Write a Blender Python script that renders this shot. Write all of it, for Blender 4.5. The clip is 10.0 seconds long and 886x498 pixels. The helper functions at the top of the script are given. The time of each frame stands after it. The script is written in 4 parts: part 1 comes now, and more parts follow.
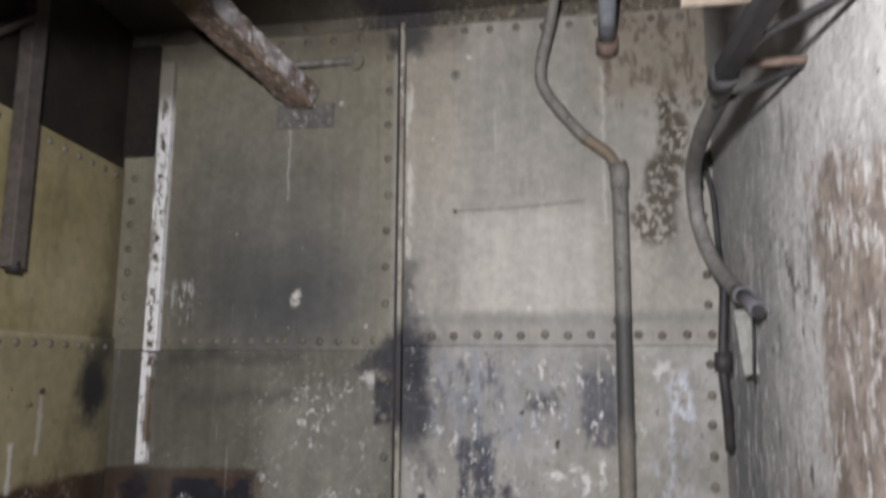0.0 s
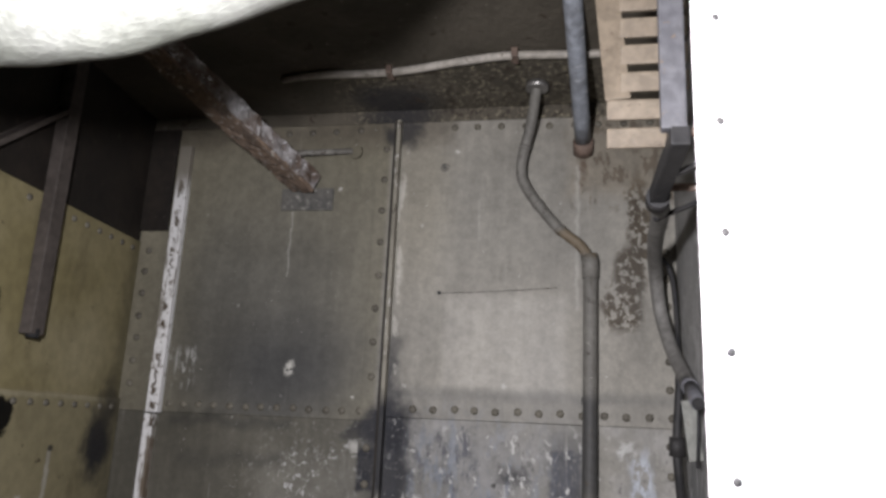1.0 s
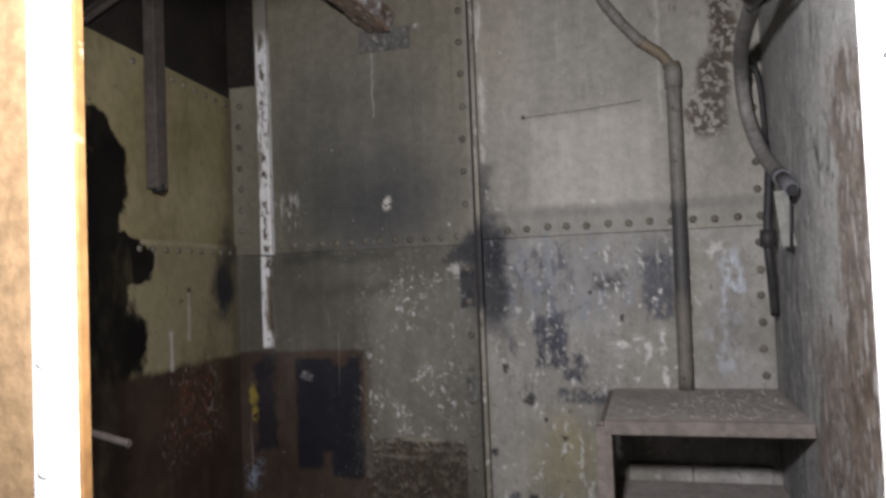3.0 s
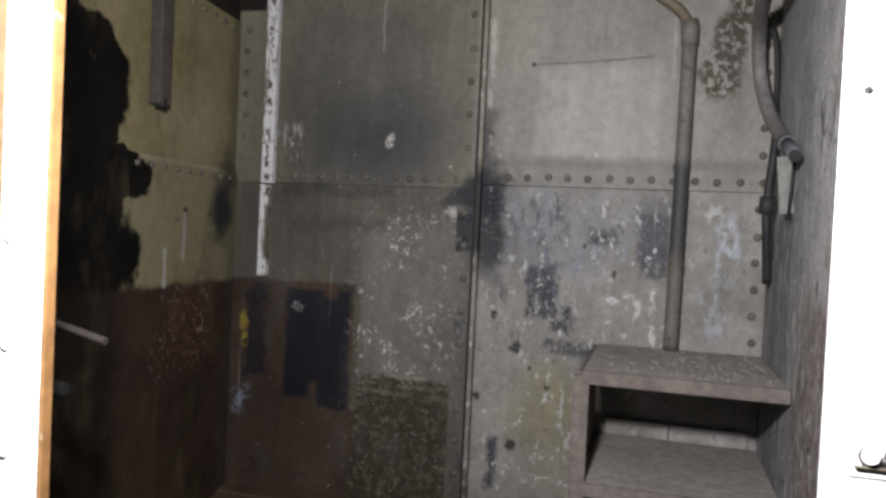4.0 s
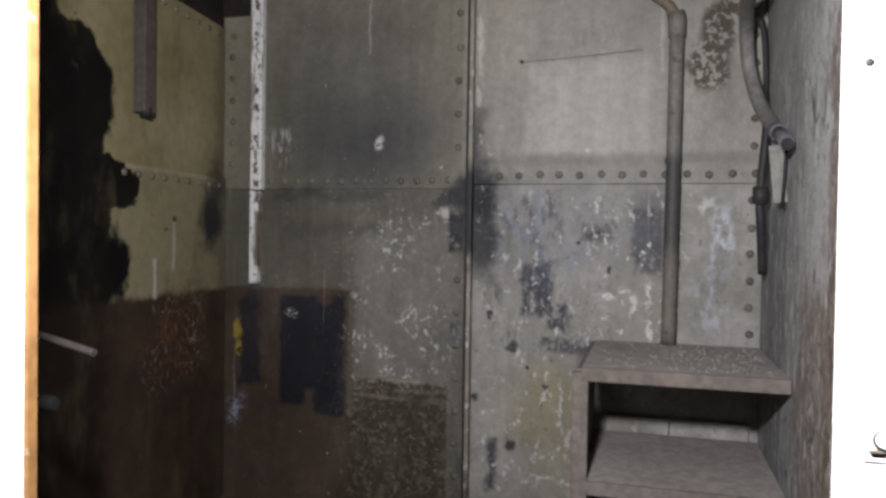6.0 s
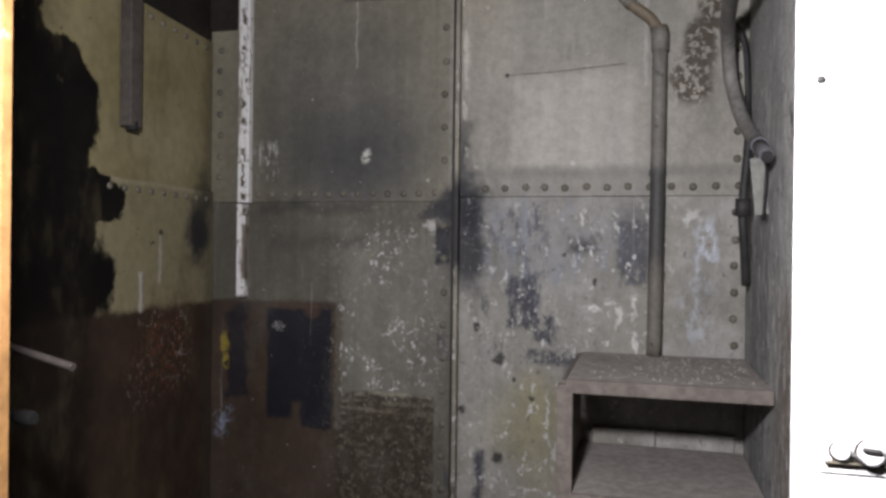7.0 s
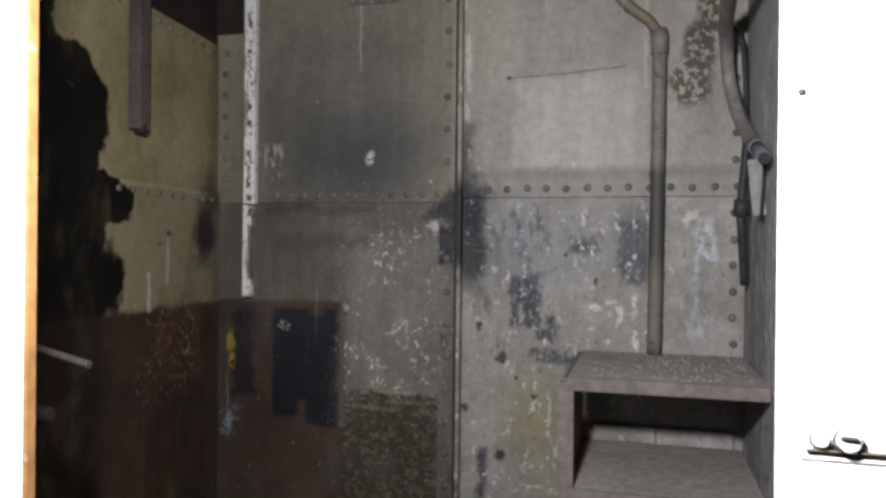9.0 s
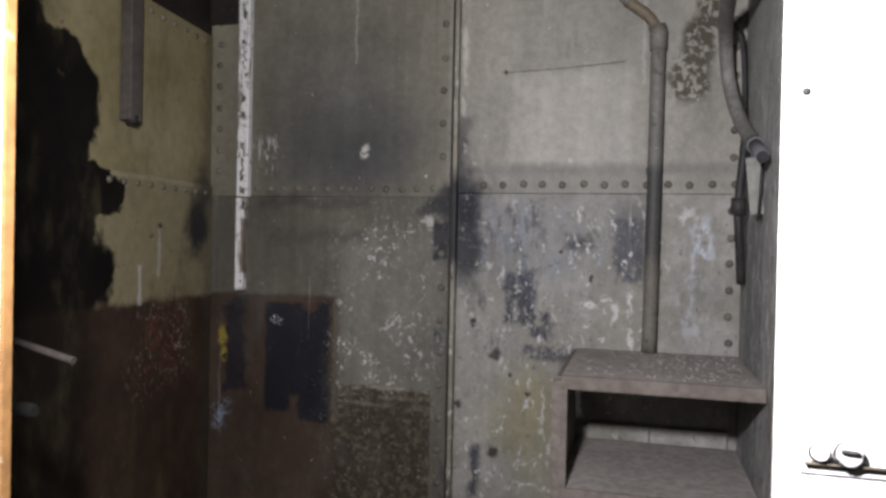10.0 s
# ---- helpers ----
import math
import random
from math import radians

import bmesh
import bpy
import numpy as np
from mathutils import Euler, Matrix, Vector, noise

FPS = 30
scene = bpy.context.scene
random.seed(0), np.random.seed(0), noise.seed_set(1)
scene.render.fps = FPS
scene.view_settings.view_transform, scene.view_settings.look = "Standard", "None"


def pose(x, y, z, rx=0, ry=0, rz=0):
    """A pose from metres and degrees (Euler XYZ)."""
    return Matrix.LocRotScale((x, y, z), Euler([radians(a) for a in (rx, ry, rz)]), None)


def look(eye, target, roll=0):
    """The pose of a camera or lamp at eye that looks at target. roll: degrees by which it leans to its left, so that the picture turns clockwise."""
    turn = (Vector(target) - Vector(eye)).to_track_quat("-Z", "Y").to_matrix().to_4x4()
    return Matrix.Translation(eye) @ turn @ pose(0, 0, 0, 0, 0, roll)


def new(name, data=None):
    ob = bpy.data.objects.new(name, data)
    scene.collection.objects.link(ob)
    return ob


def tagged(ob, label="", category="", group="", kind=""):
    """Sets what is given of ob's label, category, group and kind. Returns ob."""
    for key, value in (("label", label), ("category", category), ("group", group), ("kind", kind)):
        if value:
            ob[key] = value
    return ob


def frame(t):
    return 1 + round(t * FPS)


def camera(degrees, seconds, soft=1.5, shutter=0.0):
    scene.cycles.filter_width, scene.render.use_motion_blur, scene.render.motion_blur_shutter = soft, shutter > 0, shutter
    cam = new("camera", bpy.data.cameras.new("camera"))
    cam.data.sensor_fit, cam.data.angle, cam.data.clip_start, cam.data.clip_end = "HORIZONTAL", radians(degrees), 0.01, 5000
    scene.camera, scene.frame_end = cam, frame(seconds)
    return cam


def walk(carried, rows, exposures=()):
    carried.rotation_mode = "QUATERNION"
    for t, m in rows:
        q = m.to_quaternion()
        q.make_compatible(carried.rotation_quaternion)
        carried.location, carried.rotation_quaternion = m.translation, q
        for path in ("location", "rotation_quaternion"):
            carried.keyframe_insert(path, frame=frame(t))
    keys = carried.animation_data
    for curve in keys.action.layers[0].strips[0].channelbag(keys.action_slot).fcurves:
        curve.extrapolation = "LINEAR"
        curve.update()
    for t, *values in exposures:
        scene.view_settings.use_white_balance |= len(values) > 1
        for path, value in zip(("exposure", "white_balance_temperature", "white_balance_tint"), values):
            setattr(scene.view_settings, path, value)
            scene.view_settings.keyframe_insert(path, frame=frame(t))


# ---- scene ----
cam = camera(62.0, 10.0, soft=3.1, shutter=0.5)
PATH = [
    (0, (0.203, -0.305, 1.203), (-0.133, 1.641, 1.521), 0.3),
    (0.5, (0.261, -0.391, 1.213), (-0.097, 1.51, 1.721), 3.2),
    (1, (0.334, -0.481, 1.244), (-0.043, 1.426, 1.713), 2.6),
    (1.5, (0.379, -0.52, 1.217), (-0.068, 1.377, 1.667), -0.4),
    (2, (0.34, -0.542, 1.177), (-0.164, 1.351, 1.578), -3.0),
    (2.5, (0.244, -0.555, 1.138), (-0.336, 1.351, 1.309), -3.3),
    (3, (0.248, -0.599, 1.149), (-0.285, 1.328, 1.222), -2.2),
    (3.2, (0.276, -0.614, 1.117), (-0.264, 1.311, 1.134), -0.6),
    (4.3, (0.284, -0.572, 1.098), (-0.266, 1.349, 1.007), 2.7),
    (4.5, (0.267, -0.566, 1.088), (-0.285, 1.353, 0.967), 1.3),
    (5, (0.265, -0.563, 1.091), (-0.29, 1.357, 1.027), 1.5),
    (5.5, (0.268, -0.566, 1.096), (-0.28, 1.357, 1.043), 1.2),
    (7, (0.302, -0.568, 1.1), (-0.216, 1.364, 1.093), 0.7),
    (7.5, (0.305, -0.577, 1.106), (-0.205, 1.357, 1.103), 1.1),
    (8, (0.308, -0.591, 1.11), (-0.203, 1.343, 1.118), 1.0),
    (8.5, (0.309, -0.599, 1.105), (-0.205, 1.334, 1.11), 0.7),
    (9, (0.309, -0.604, 1.102), (-0.215, 1.326, 1.094), 0.6),
    (9.5, (0.308, -0.593, 1.104), (-0.219, 1.337, 1.094), 0.8),
    (10, (0.309, -0.581, 1.108), (-0.205, 1.351, 1.083), 1.2),
]
walk(cam, [(t, look(eye, target, roll)) for t, eye, target, roll in PATH],
     [(0, 0.4), (0.5, 0.3), (1, 0.10), (1.5, -0.08), (2, -0.6), (2.5, -0.3), (3, -0.15), (3.2, -0.12), (4.5, 0.0), (10, 0.0)])

# ---- light ----
world = bpy.data.worlds.new("world")
world.use_nodes = True
scene.world = world
world.node_tree.nodes["Background"].inputs[0].default_value = (0.9, 0.95, 1, 1)
world.node_tree.nodes["Background"].inputs[1].default_value = 0.003
lamp = new("work_light", bpy.data.lights.new("work_light", "AREA"))
lamp.data.shape, lamp.data.size = "DISK", 0.09
lamp.data.energy, lamp.data.color = 56, (0.975, 0.95, 1.0)
lamp.matrix_world = look((0.09, -0.39, 1.46), (-0.12, 1.86, 1.20))

# ---- node helpers ----


def material(name, rough=0.7, metal=0.0):
    m = bpy.data.materials.new(name)
    m.use_nodes = True
    b = m.node_tree.nodes["Principled BSDF"]
    b.inputs["Roughness"].default_value, b.inputs["Metallic"].default_value = rough, metal
    b.inputs["Specular IOR Level"].default_value = 0.28
    return m


class Net:
    """Short spellings for the nodes of one material."""

    age = 0.6  # grime over the old paints

    def __init__(self, name, rough=0.7, metal=0.0):
        self.m = material(name, rough, metal)
        self.t = self.m.node_tree
        self.b = self.t.nodes["Principled BSDF"]
        self.p = self.t.nodes.new("ShaderNodeNewGeometry").outputs["Position"]

    def put(self, socket, v):
        if isinstance(v, bpy.types.NodeSocket):
            self.t.links.new(v, socket)
        elif isinstance(v, (tuple, list)):
            socket.default_value = (*v, 1) if len(socket.default_value) == 4 and len(v) == 3 else v
        else:
            socket.default_value = v

    def math(self, op, a, b=0.0):
        if not isinstance(a, bpy.types.NodeSocket) and not isinstance(b, bpy.types.NodeSocket):
            return a * b if op == "MULTIPLY" else max(a, b)
        if op == "MULTIPLY" and 0.0 in (a, b):
            return 0.0
        n = self.t.nodes.new("ShaderNodeMath")
        n.operation = op
        self.put(n.inputs[0], a), self.put(n.inputs[1], b)
        return n.outputs[0]

    def vec(self, op, a, b=(0, 0, 0)):
        n = self.t.nodes.new("ShaderNodeVectorMath")
        n.operation = op
        self.put(n.inputs[0], a), self.put(n.inputs[1], b)
        return n.outputs["Value"] if op == "LENGTH" else n.outputs[0]

    def noise(self, v, scale, detail=4.0, rough=0.6, stretch=(1, 1, 1), colour=False):
        n = self.t.nodes.new("ShaderNodeTexNoise")
        n.inputs["Scale"].default_value, n.inputs["Detail"].default_value, n.inputs["Roughness"].default_value = scale, detail, rough
        self.put(n.inputs["Vector"], self.vec("MULTIPLY", v, stretch) if stretch != (1, 1, 1) else v)
        return n.outputs["Color" if colour else "Fac"]

    def warp(self, v, scale, amp, detail=4.0):
        c = self.noise(v, scale, detail, 0.65, colour=True)
        return self.vec("ADD", v, self.vec("MULTIPLY", self.vec("SUBTRACT", c, (0.5, 0.5, 0.5)), (amp, amp, amp)))

    def ramp(self, f, a, b, lo=0.0, hi=1.0):
        n = self.t.nodes.new("ShaderNodeMapRange")
        n.interpolation_type = "SMOOTHSTEP"
        for k, v in zip(range(5), (f, a, b, lo, hi)):
            self.put(n.inputs[k], v)
        return n.outputs[0]

    def mix(self, f, a, b):
        if not isinstance(f, bpy.types.NodeSocket) and f == 0.0:
            return a
        n = self.t.nodes.new("ShaderNodeMix")
        n.data_type = "RGBA"
        self.put(n.inputs[0], f), self.put(n.inputs[6], a), self.put(n.inputs[7], b)
        return n.outputs[2]

    def tone(self, c, f, lo, hi):
        """c scaled by lo to hi as f goes from 0.3 to 0.7."""
        g = self.ramp(f, 0.3, 0.7, lo, hi)
        n = self.t.nodes.new("ShaderNodeCombineXYZ")
        for k in range(3):
            self.put(n.inputs[k], g)
        return self.vec("MULTIPLY", c, n.outputs[0])

    def blob(self, v, centre, radius, soft=0.4, gain=1.0):
        inv = tuple(0 if r is None else 1 / r for r in radius)
        d = self.vec("LENGTH", self.vec("MULTIPLY", self.vec("SUBTRACT", v, centre), inv))
        return self.ramp(d, 1 - soft, 1 + soft, gain, 0.0)

    def rect(self, v, lo, hi, soft=0.02, gain=1.0):
        c = tuple((a + b) / 2 for a, b in zip(lo, hi))
        h = tuple((b - a) / 2 for a, b in zip(lo, hi))
        d = self.vec("SUBTRACT", self.vec("ABSOLUTE", self.vec("SUBTRACT", v, c)), h)
        n = self.t.nodes.new("ShaderNodeSeparateXYZ")
        self.put(n.inputs[0], d)
        m = self.math("MAXIMUM", self.math("MAXIMUM", n.outputs[0], n.outputs[1]), n.outputs[2])
        return self.ramp(m, -soft, soft, gain, 0.0)

    def specks(self, v, scale, cut, width=0.03, stretch=(1, 1, 1)):
        return self.ramp(self.noise(v, scale, 5.0, 0.7, stretch), cut, cut + width)

    def done(self, colour, bump=None, strength=0.3, distance=0.004, rough=None):
        self.put(self.b.inputs["Base Color"], self.vec("MULTIPLY", colour, (self.age,) * 3))
        if rough is not None:
            self.put(self.b.inputs["Roughness"], rough)
        if bump is not None:
            n = self.t.nodes.new("ShaderNodeBump")
            n.inputs["Strength"].default_value, n.inputs["Distance"].default_value = strength, distance
            self.put(n.inputs["Height"], bump)
            self.put(self.b.inputs["Normal"], n.outputs[0])
        return self.m


def worn(name, base, second, chip, rough=0.7, scale=6.0, cut=0.62, metal=0.0, strength=0.35, age=0.6):
    """A painted or rusty surface: two tones, stains and chips of a third."""
    n = Net(name, rough, metal)
    n.age = age
    c = n.mix(n.ramp(n.noise(n.p, scale, 5), 0.38, 0.66), base, second)
    c = n.tone(c, n.noise(n.p, 45, 4), 0.8, 1.18)
    c = n.mix(n.specks(n.p, 38, cut, 0.05), c, chip)
    return n.done(c, n.noise(n.p, 90, 5), strength)


B = 9.0  # half-depth of masks that run through a wall


def hull_paint(name, x_lo, x_hi, z_lo, z_hi):
    """The bulkhead's paint on one plate; marks that lie off the plate are left out."""
    n = Net(name, 0.6)
    p = n.p
    off = lambda x0, x1, z0, z1: x1 < x_lo - 0.09 or x0 > x_hi + 0.09 or z1 < z_lo - 0.09 or z0 > z_hi + 0.09
    w = n.warp(p, 9, 0.10)
    wf = n.warp(p, 13, 0.15, 7)
    wt = n.warp(p, 30, 0.035, 6)
    big, fine = n.noise(p, 2.3, 4), n.noise(p, 38, 4)
    streak = n.noise(p, 16, 4, 0.6, (1, 1, 0.06))
    grit = n.noise(p, 120, 4, 0.7)
    R = lambda v, x0, x1, z0, z1, s, g=1.0: 0.0 if off(x0, x1, z0, z1) else n.rect(v, (x0, -B, z0), (x1, B, z1), s, g)
    O = lambda v, x, z, rx, rz, s=0.5, g=1.0: 0.0 if off(x - rx * (1 + s), x + rx * (1 + s), z - rz * (1 + s), z + rz * (1 + s)) else n.blob(v, (x, 0, z), (rx, None, rz), s, g)
    both = lambda a, b: n.math("MULTIPLY", a, b)
    # upper left, olive grey with a sooty cloud; upper right, beige grey
    c = n.mix(R(p, -0.325, 3, 0, 4, 0.012), (0.225, 0.207, 0.152), (0.342, 0.325, 0.28))
    c = n.mix(O(w, -0.72, 1.52, 0.34, 0.46, 0.75, 0.8), c, (0.13, 0.128, 0.115))
    c = n.mix(O(w, -0.66, 1.40, 0.24, 0.15, 0.8, 0.75), c, (0.062, 0.064, 0.066))
    c = n.mix(O(w, -0.93, 1.62, 0.10, 0.30, 0.8, 0.35), c, (0.10, 0.10, 0.09))
    c = n.mix(R(n.warp(p, 9, 0.03), -0.11, 0.28, 1.36, 1.665, 0.02, 0.75), c, (0.47, 0.45, 0.40))
    c = n.mix(R(wt, -0.145, -0.118, 1.40, 1.62, 0.012, 0.35), c, (0.28, 0.27, 0.23))
    c = n.mix(O(w, 0.12, 1.95, 0.4, 0.22, 0.7, 0.4), c, (0.27, 0.265, 0.235))
    c = n.mix(O(w, -0.22, 2.05, 0.10, 0.30, 0.7, 0.35), c, (0.27, 0.24, 0.165))
    # grey band over the rivet row
    c = n.mix(R(n.warp(p, 9, 0.02), -0.27, 0.7, 1.272, 1.352, 0.012, 0.35), c, (0.21, 0.205, 0.185))
    c = n.mix(R(n.warp(p, 9, 0.02), -0.27, 0.7, 1.330, 1.366, 0.014, 0.45), c, (0.17, 0.168, 0.155))
    # lower plates
    lower = R(p, -0.30, 3, -1, 1.268, 0.003)
    grey = n.mix(n.ramp(n.noise(p, 5, 5, 0.65), 0.35, 0.65), (0.27, 0.258, 0.222), (0.37, 0.36, 0.335))
    grey = n.mix(O(w, -0.06, 0.54, 0.13, 0.14, 0.6, 0.75), grey, (0.30, 0.275, 0.155))
    grey = n.mix(O(w, 0.05, 0.36, 0.14, 0.12, 0.6, 0.55), grey, (0.31, 0.285, 0.18))
    grey = n.mix(O(w, -0.20, 0.70, 0.10, 0.30, 0.7, 0.5), grey, (0.41, 0.395, 0.35))
    c = n.mix(lower, c, grey)
    low_l = R(p, -3, -0.30, -1, 1.255, 0.003)
    c = n.mix(low_l, c, n.mix(n.ramp(streak, 0.3, 0.7), (0.110, 0.104, 0.082), (0.148, 0.140, 0.112)))
    c = n.mix(R(w, -1.06, -0.74, 0.90, 1.23, 0.03, 0.5), c, (0.135, 0.126, 0.098))
    c = n.mix(R(w, -0.72, -0.36, 0.5, 1.12, 0.06, 0.75), c, (0.232, 0.222, 0.188))
    # rust-brown bottom of the dark bay, with a straight tide line
    rust = n.mix(n.ramp(n.noise(p, 6, 6), 0.35, 0.7), (0.056, 0.038, 0.026), (0.078, 0.053, 0.036))
    c = n.mix(R(n.warp(p, 8, 0.03, 5), -1.4, -0.72, -1, 0.897, 0.010), c, rust)
    scrub = n.ramp(n.noise(p, 34, 6, 0.75, (0.8, 1, 1.0)), 0.48, 0.60)
    brown = n.mix(scrub, (0.056, 0.042, 0.028), (0.125, 0.110, 0.075))
    c = n.mix(R(n.warp(p, 12, 0.03, 6), -0.735, -0.372, -1, 0.585, 0.006), c, brown)
    for z, g in ((0.583, 0.7), (0.552, 0.35), (0.527, 0.35)):
        c = n.mix(both(R(wt, -0.715, -0.375, z - 0.006, z + 0.006, 0.006, g), n.ramp(n.noise(p, 15, 4, 0.6, (1, 1, 3)), 0.42, 0.6)), c, (0.40, 0.37, 0.28))
    # black patch, ragged at its foot
    inky = (0.014, 0.014, 0.020)
    c = n.mix(R(n.warp(p, 12, 0.05, 6), -1.010, -0.875, 0.475, 0.868, 0.010), c, inky)
    c = n.mix(R(n.warp(p, 12, 0.05, 6), -0.89, -0.752, 0.445, 0.872, 0.008), c, inky)
    c = n.mix(R(n.warp(p, 12, 0.05, 6), -0.905, -0.868, 0.40, 0.53, 0.012, 0.9), c, rust)
    c = n.mix(O(wt, -0.83, 0.86, 0.03, 0.022, 0.5, 0.7), c, (0.10, 0.055, 0.035))
    c = n.mix(R(wf, -1.17, -1.09, 0.52, 0.87, 0.012, 0.9), c, (0.020, 0.017, 0.024))
    yellow = both(n.math("MAXIMUM", O(wt, -1.183, 0.735, 0.016, 0.035, 0.4), O(wt, -1.176, 0.665, 0.014, 0.030, 0.4)), n.specks(p, 40, 0.40, 0.08))
    c = n.mix(yellow, c, (0.30, 0.235, 0.035))
    c = n.mix(both(O(wf, -1.19, 0.43, 0.035, 0.05, 0.6, 0.9), n.specks(p, 40, 0.44, 0.1)), c, (0.22, 0.25, 0.33))
    c = n.mix(R(wt, -0.742, -0.718, 0.45, 0.88, 0.006, 0.55), c, (0.16, 0.148, 0.11))
    c = n.mix(both(O(n.warp(p, 40, 0.06), -0.962, 0.808, 0.020, 0.014, 0.5, 0.8), n.specks(p, 130, 0.52, 0.05)), c, (0.62, 0.60, 0.58))
    # blue-black scrapes
    scrape = n.ramp(n.noise(p, 30, 7, 0.8, (1, 1, 0.45)), 0.38, 0.50)
    thin = n.ramp(n.noise(p, 34, 7, 0.8, (1, 1, 0.35)), 0.47, 0.58)
    ws = n.warp(p, 18, 0.07, 6)
    for x0, x1, z0, z1, g, k in ((-0.21, -0.07, 1.08, 1.24, 0.75, thin), (-0.075, 0.005, 0.97, 1.25, 0.8, thin), (-0.125, -0.02, 0.835, 1.01, 0.95, scrape), (-0.03, 0.025, 0.79, 0.885, 0.95, scrape),
                                 (0.02, 0.085, 0.80, 0.845, 0.85, thin), (-0.05, 0.10, 0.715, 0.765, 0.9, scrape), (0.235, 0.325, 0.985, 1.19, 0.8, scrape), (-0.235, -0.20, 0.24, 0.42, 0.9, scrape),
                                 (-0.245, -0.19, 0.86, 0.94, 0.6, thin), (-0.22, -0.13, 0.70, 0.80, 0.5, thin), (-0.345, -0.315, 0.20, 0.42, 0.6, thin)):
        c = n.mix(both(R(ws, x0, x1, z0, z1, 0.012, g), k), c, (0.036, 0.038, 0.056))
    c = n.mix(O(w, -0.02, 1.12, 0.26, 0.15, 0.7, 0.33), c, (0.13, 0.14, 0.165))
    c = n.mix(both(O(w, -0.04, 1.10, 0.28, 0.17, 0.6, 0.6), n.ramp(n.noise(p, 34, 5, 0.7, (1, 1, 0.3)), 0.50, 0.62)), c, (0.25, 0.285, 0.34))
    # oily black run at the middle stiffener
    ink = (0.012, 0.013, 0.019)
    run = n.ramp(n.noise(p, 22, 5, 0.7, (1, 1, 0.5)), 0.22, 0.45, 0.75, 1.0)
    for x, z, rx, rz, s, g in ((-0.284, 1.37, 0.027, 0.16, 0.8, 0.8), (-0.272, 1.235, 0.078, 0.095, 0.45, 0.97), (-0.262, 1.08, 0.062, 0.13, 0.45, 0.93), (-0.33, 1.235, 0.06, 0.045, 0.5, 0.85)):
        c = n.mix(both(O(n.warp(p, 13, 0.12, 7), x, z, rx, rz, s, g), run), c, ink)
    c = n.mix(both(R(n.warp(p, 20, 0.03, 5), -0.375, -0.315, 1.040, 1.170, 0.012, 0.97), run), c, ink)
    c = n.mix(both(O(wf, -0.40, 1.20, 0.04, 0.03, 0.6, 0.7), run), c, ink)
    c = n.mix(O(wt, -0.392, 1.17, 0.016, 0.018, 0.6, 0.8), c, (0.50, 0.49, 0.45))
    # soft black smudges
    c = n.mix(R(w, 0.085, 0.175, 1.095, 1.128, 0.02, 0.85), c, (0.035, 0.035, 0.038))
    c = n.mix(O(w, 0.29, 1.16, 0.06, 0.10, 0.8, 0.6), c, (0.07, 0.075, 0.09))
    c = n.mix(R(w, -1.0, -0.62, 1.095, 1.125, 0.03, 0.7), c, (0.06, 0.058, 0.05))
    c = n.mix(R(w, -1.05, -0.62, 1.215, 1.252, 0.02, 0.6), c, (0.05, 0.05, 0.045))
    c = n.mix(R(w, -1.06, -0.74, 0.95, 1.20, 0.08, 0.35), c, (0.07, 0.067, 0.055))
    for x, z, r in ((-0.277, 0.55, 0.011), (-0.155, 0.395, 0.018), (-0.15, 0.725, 0.017), (-0.10, 0.66, 0.008), (-0.23, 0.83, 0.012), (0.06, 1.08, 0.006), (0.16, 0.99, 0.008), (-0.04, 0.60, 0.007)):
        c = n.mix(O(n.warp(p, 40, 0.04), x, z, r, r * 1.15, 0.4, 0.92), c, (0.03, 0.028, 0.025))
    # flaked paint beside the conduit
    islands = n.specks(p, 50, 0.455, 0.018)
    for x, z, rx, rz in ((0.452, 1.635, 0.066, 0.085), (0.475, 1.74, 0.050, 0.09), (0.512, 1.86, 0.040, 0.12), (0.50, 1.99, 0.030, 0.09)):
        c = n.mix(both(O(n.warp(p, 16, 0.06), x, z, rx, rz, 0.3), islands), c, (0.082, 0.064, 0.042))
    c = n.mix(R(w, 0.29, 0.66, 2.00, 2.3, 0.05, 0.6), c, (0.25, 0.21, 0.15))
    c = n.mix(both(n.specks(p, 30, 0.54, 0.05, (1, 1, 0.5)), R(w, 0.29, 0.66, 1.95, 2.3, 0.05, 0.7)), c, (0.12, 0.09, 0.06))
    c = n.mix(both(R(wt, 0.317, 0.343, 2.02, 2.16, 0.008, 0.8), n.specks(p, 14, 0.36, 0.2)), c, (0.13, 0.085, 0.055))
    # darker and browner along the top left
    c = n.mix(R(w, -1.3, -0.1, 2.19, 2.3, 0.05, 0.6), c, (0.12, 0.10, 0.075))
    c = n.mix(O(wf, -0.28, 2.245, 0.06, 0.05, 0.5, 0.85), c, (0.03, 0.03, 0.033))
    # chips down to white primer
    white = (0.60, 0.60, 0.57)
    chips = n.specks(p, 62, 0.585, 0.03, (1, 1, 0.75))
    chips = n.math("MAXIMUM", chips, both(n.specks(p, 30, 0.605, 0.03), n.specks(p, 100, 0.42, 0.08)))
    patchy = n.ramp(n.noise(p, 9, 4), 0.44, 0.56)
    c = n.mix(both(both(chips, patchy), R(w, -0.73, -0.372, 0.57, 1.16, 0.05, 1.0)), c, (0.68, 0.68, 0.66))
    c = n.mix(both(n.specks(p, 55, 0.60, 0.04), R(w, -0.73, -0.372, 0.1, 0.60, 0.03, 0.6)), c, (0.38, 0.36, 0.29))
    c = n.mix(both(n.specks(p, 40, 0.60, 0.03, (1, 1, 0.7)), R(w, -0.28, 0.40, 0.25, 1.24, 0.06, 0.9)), c, white)
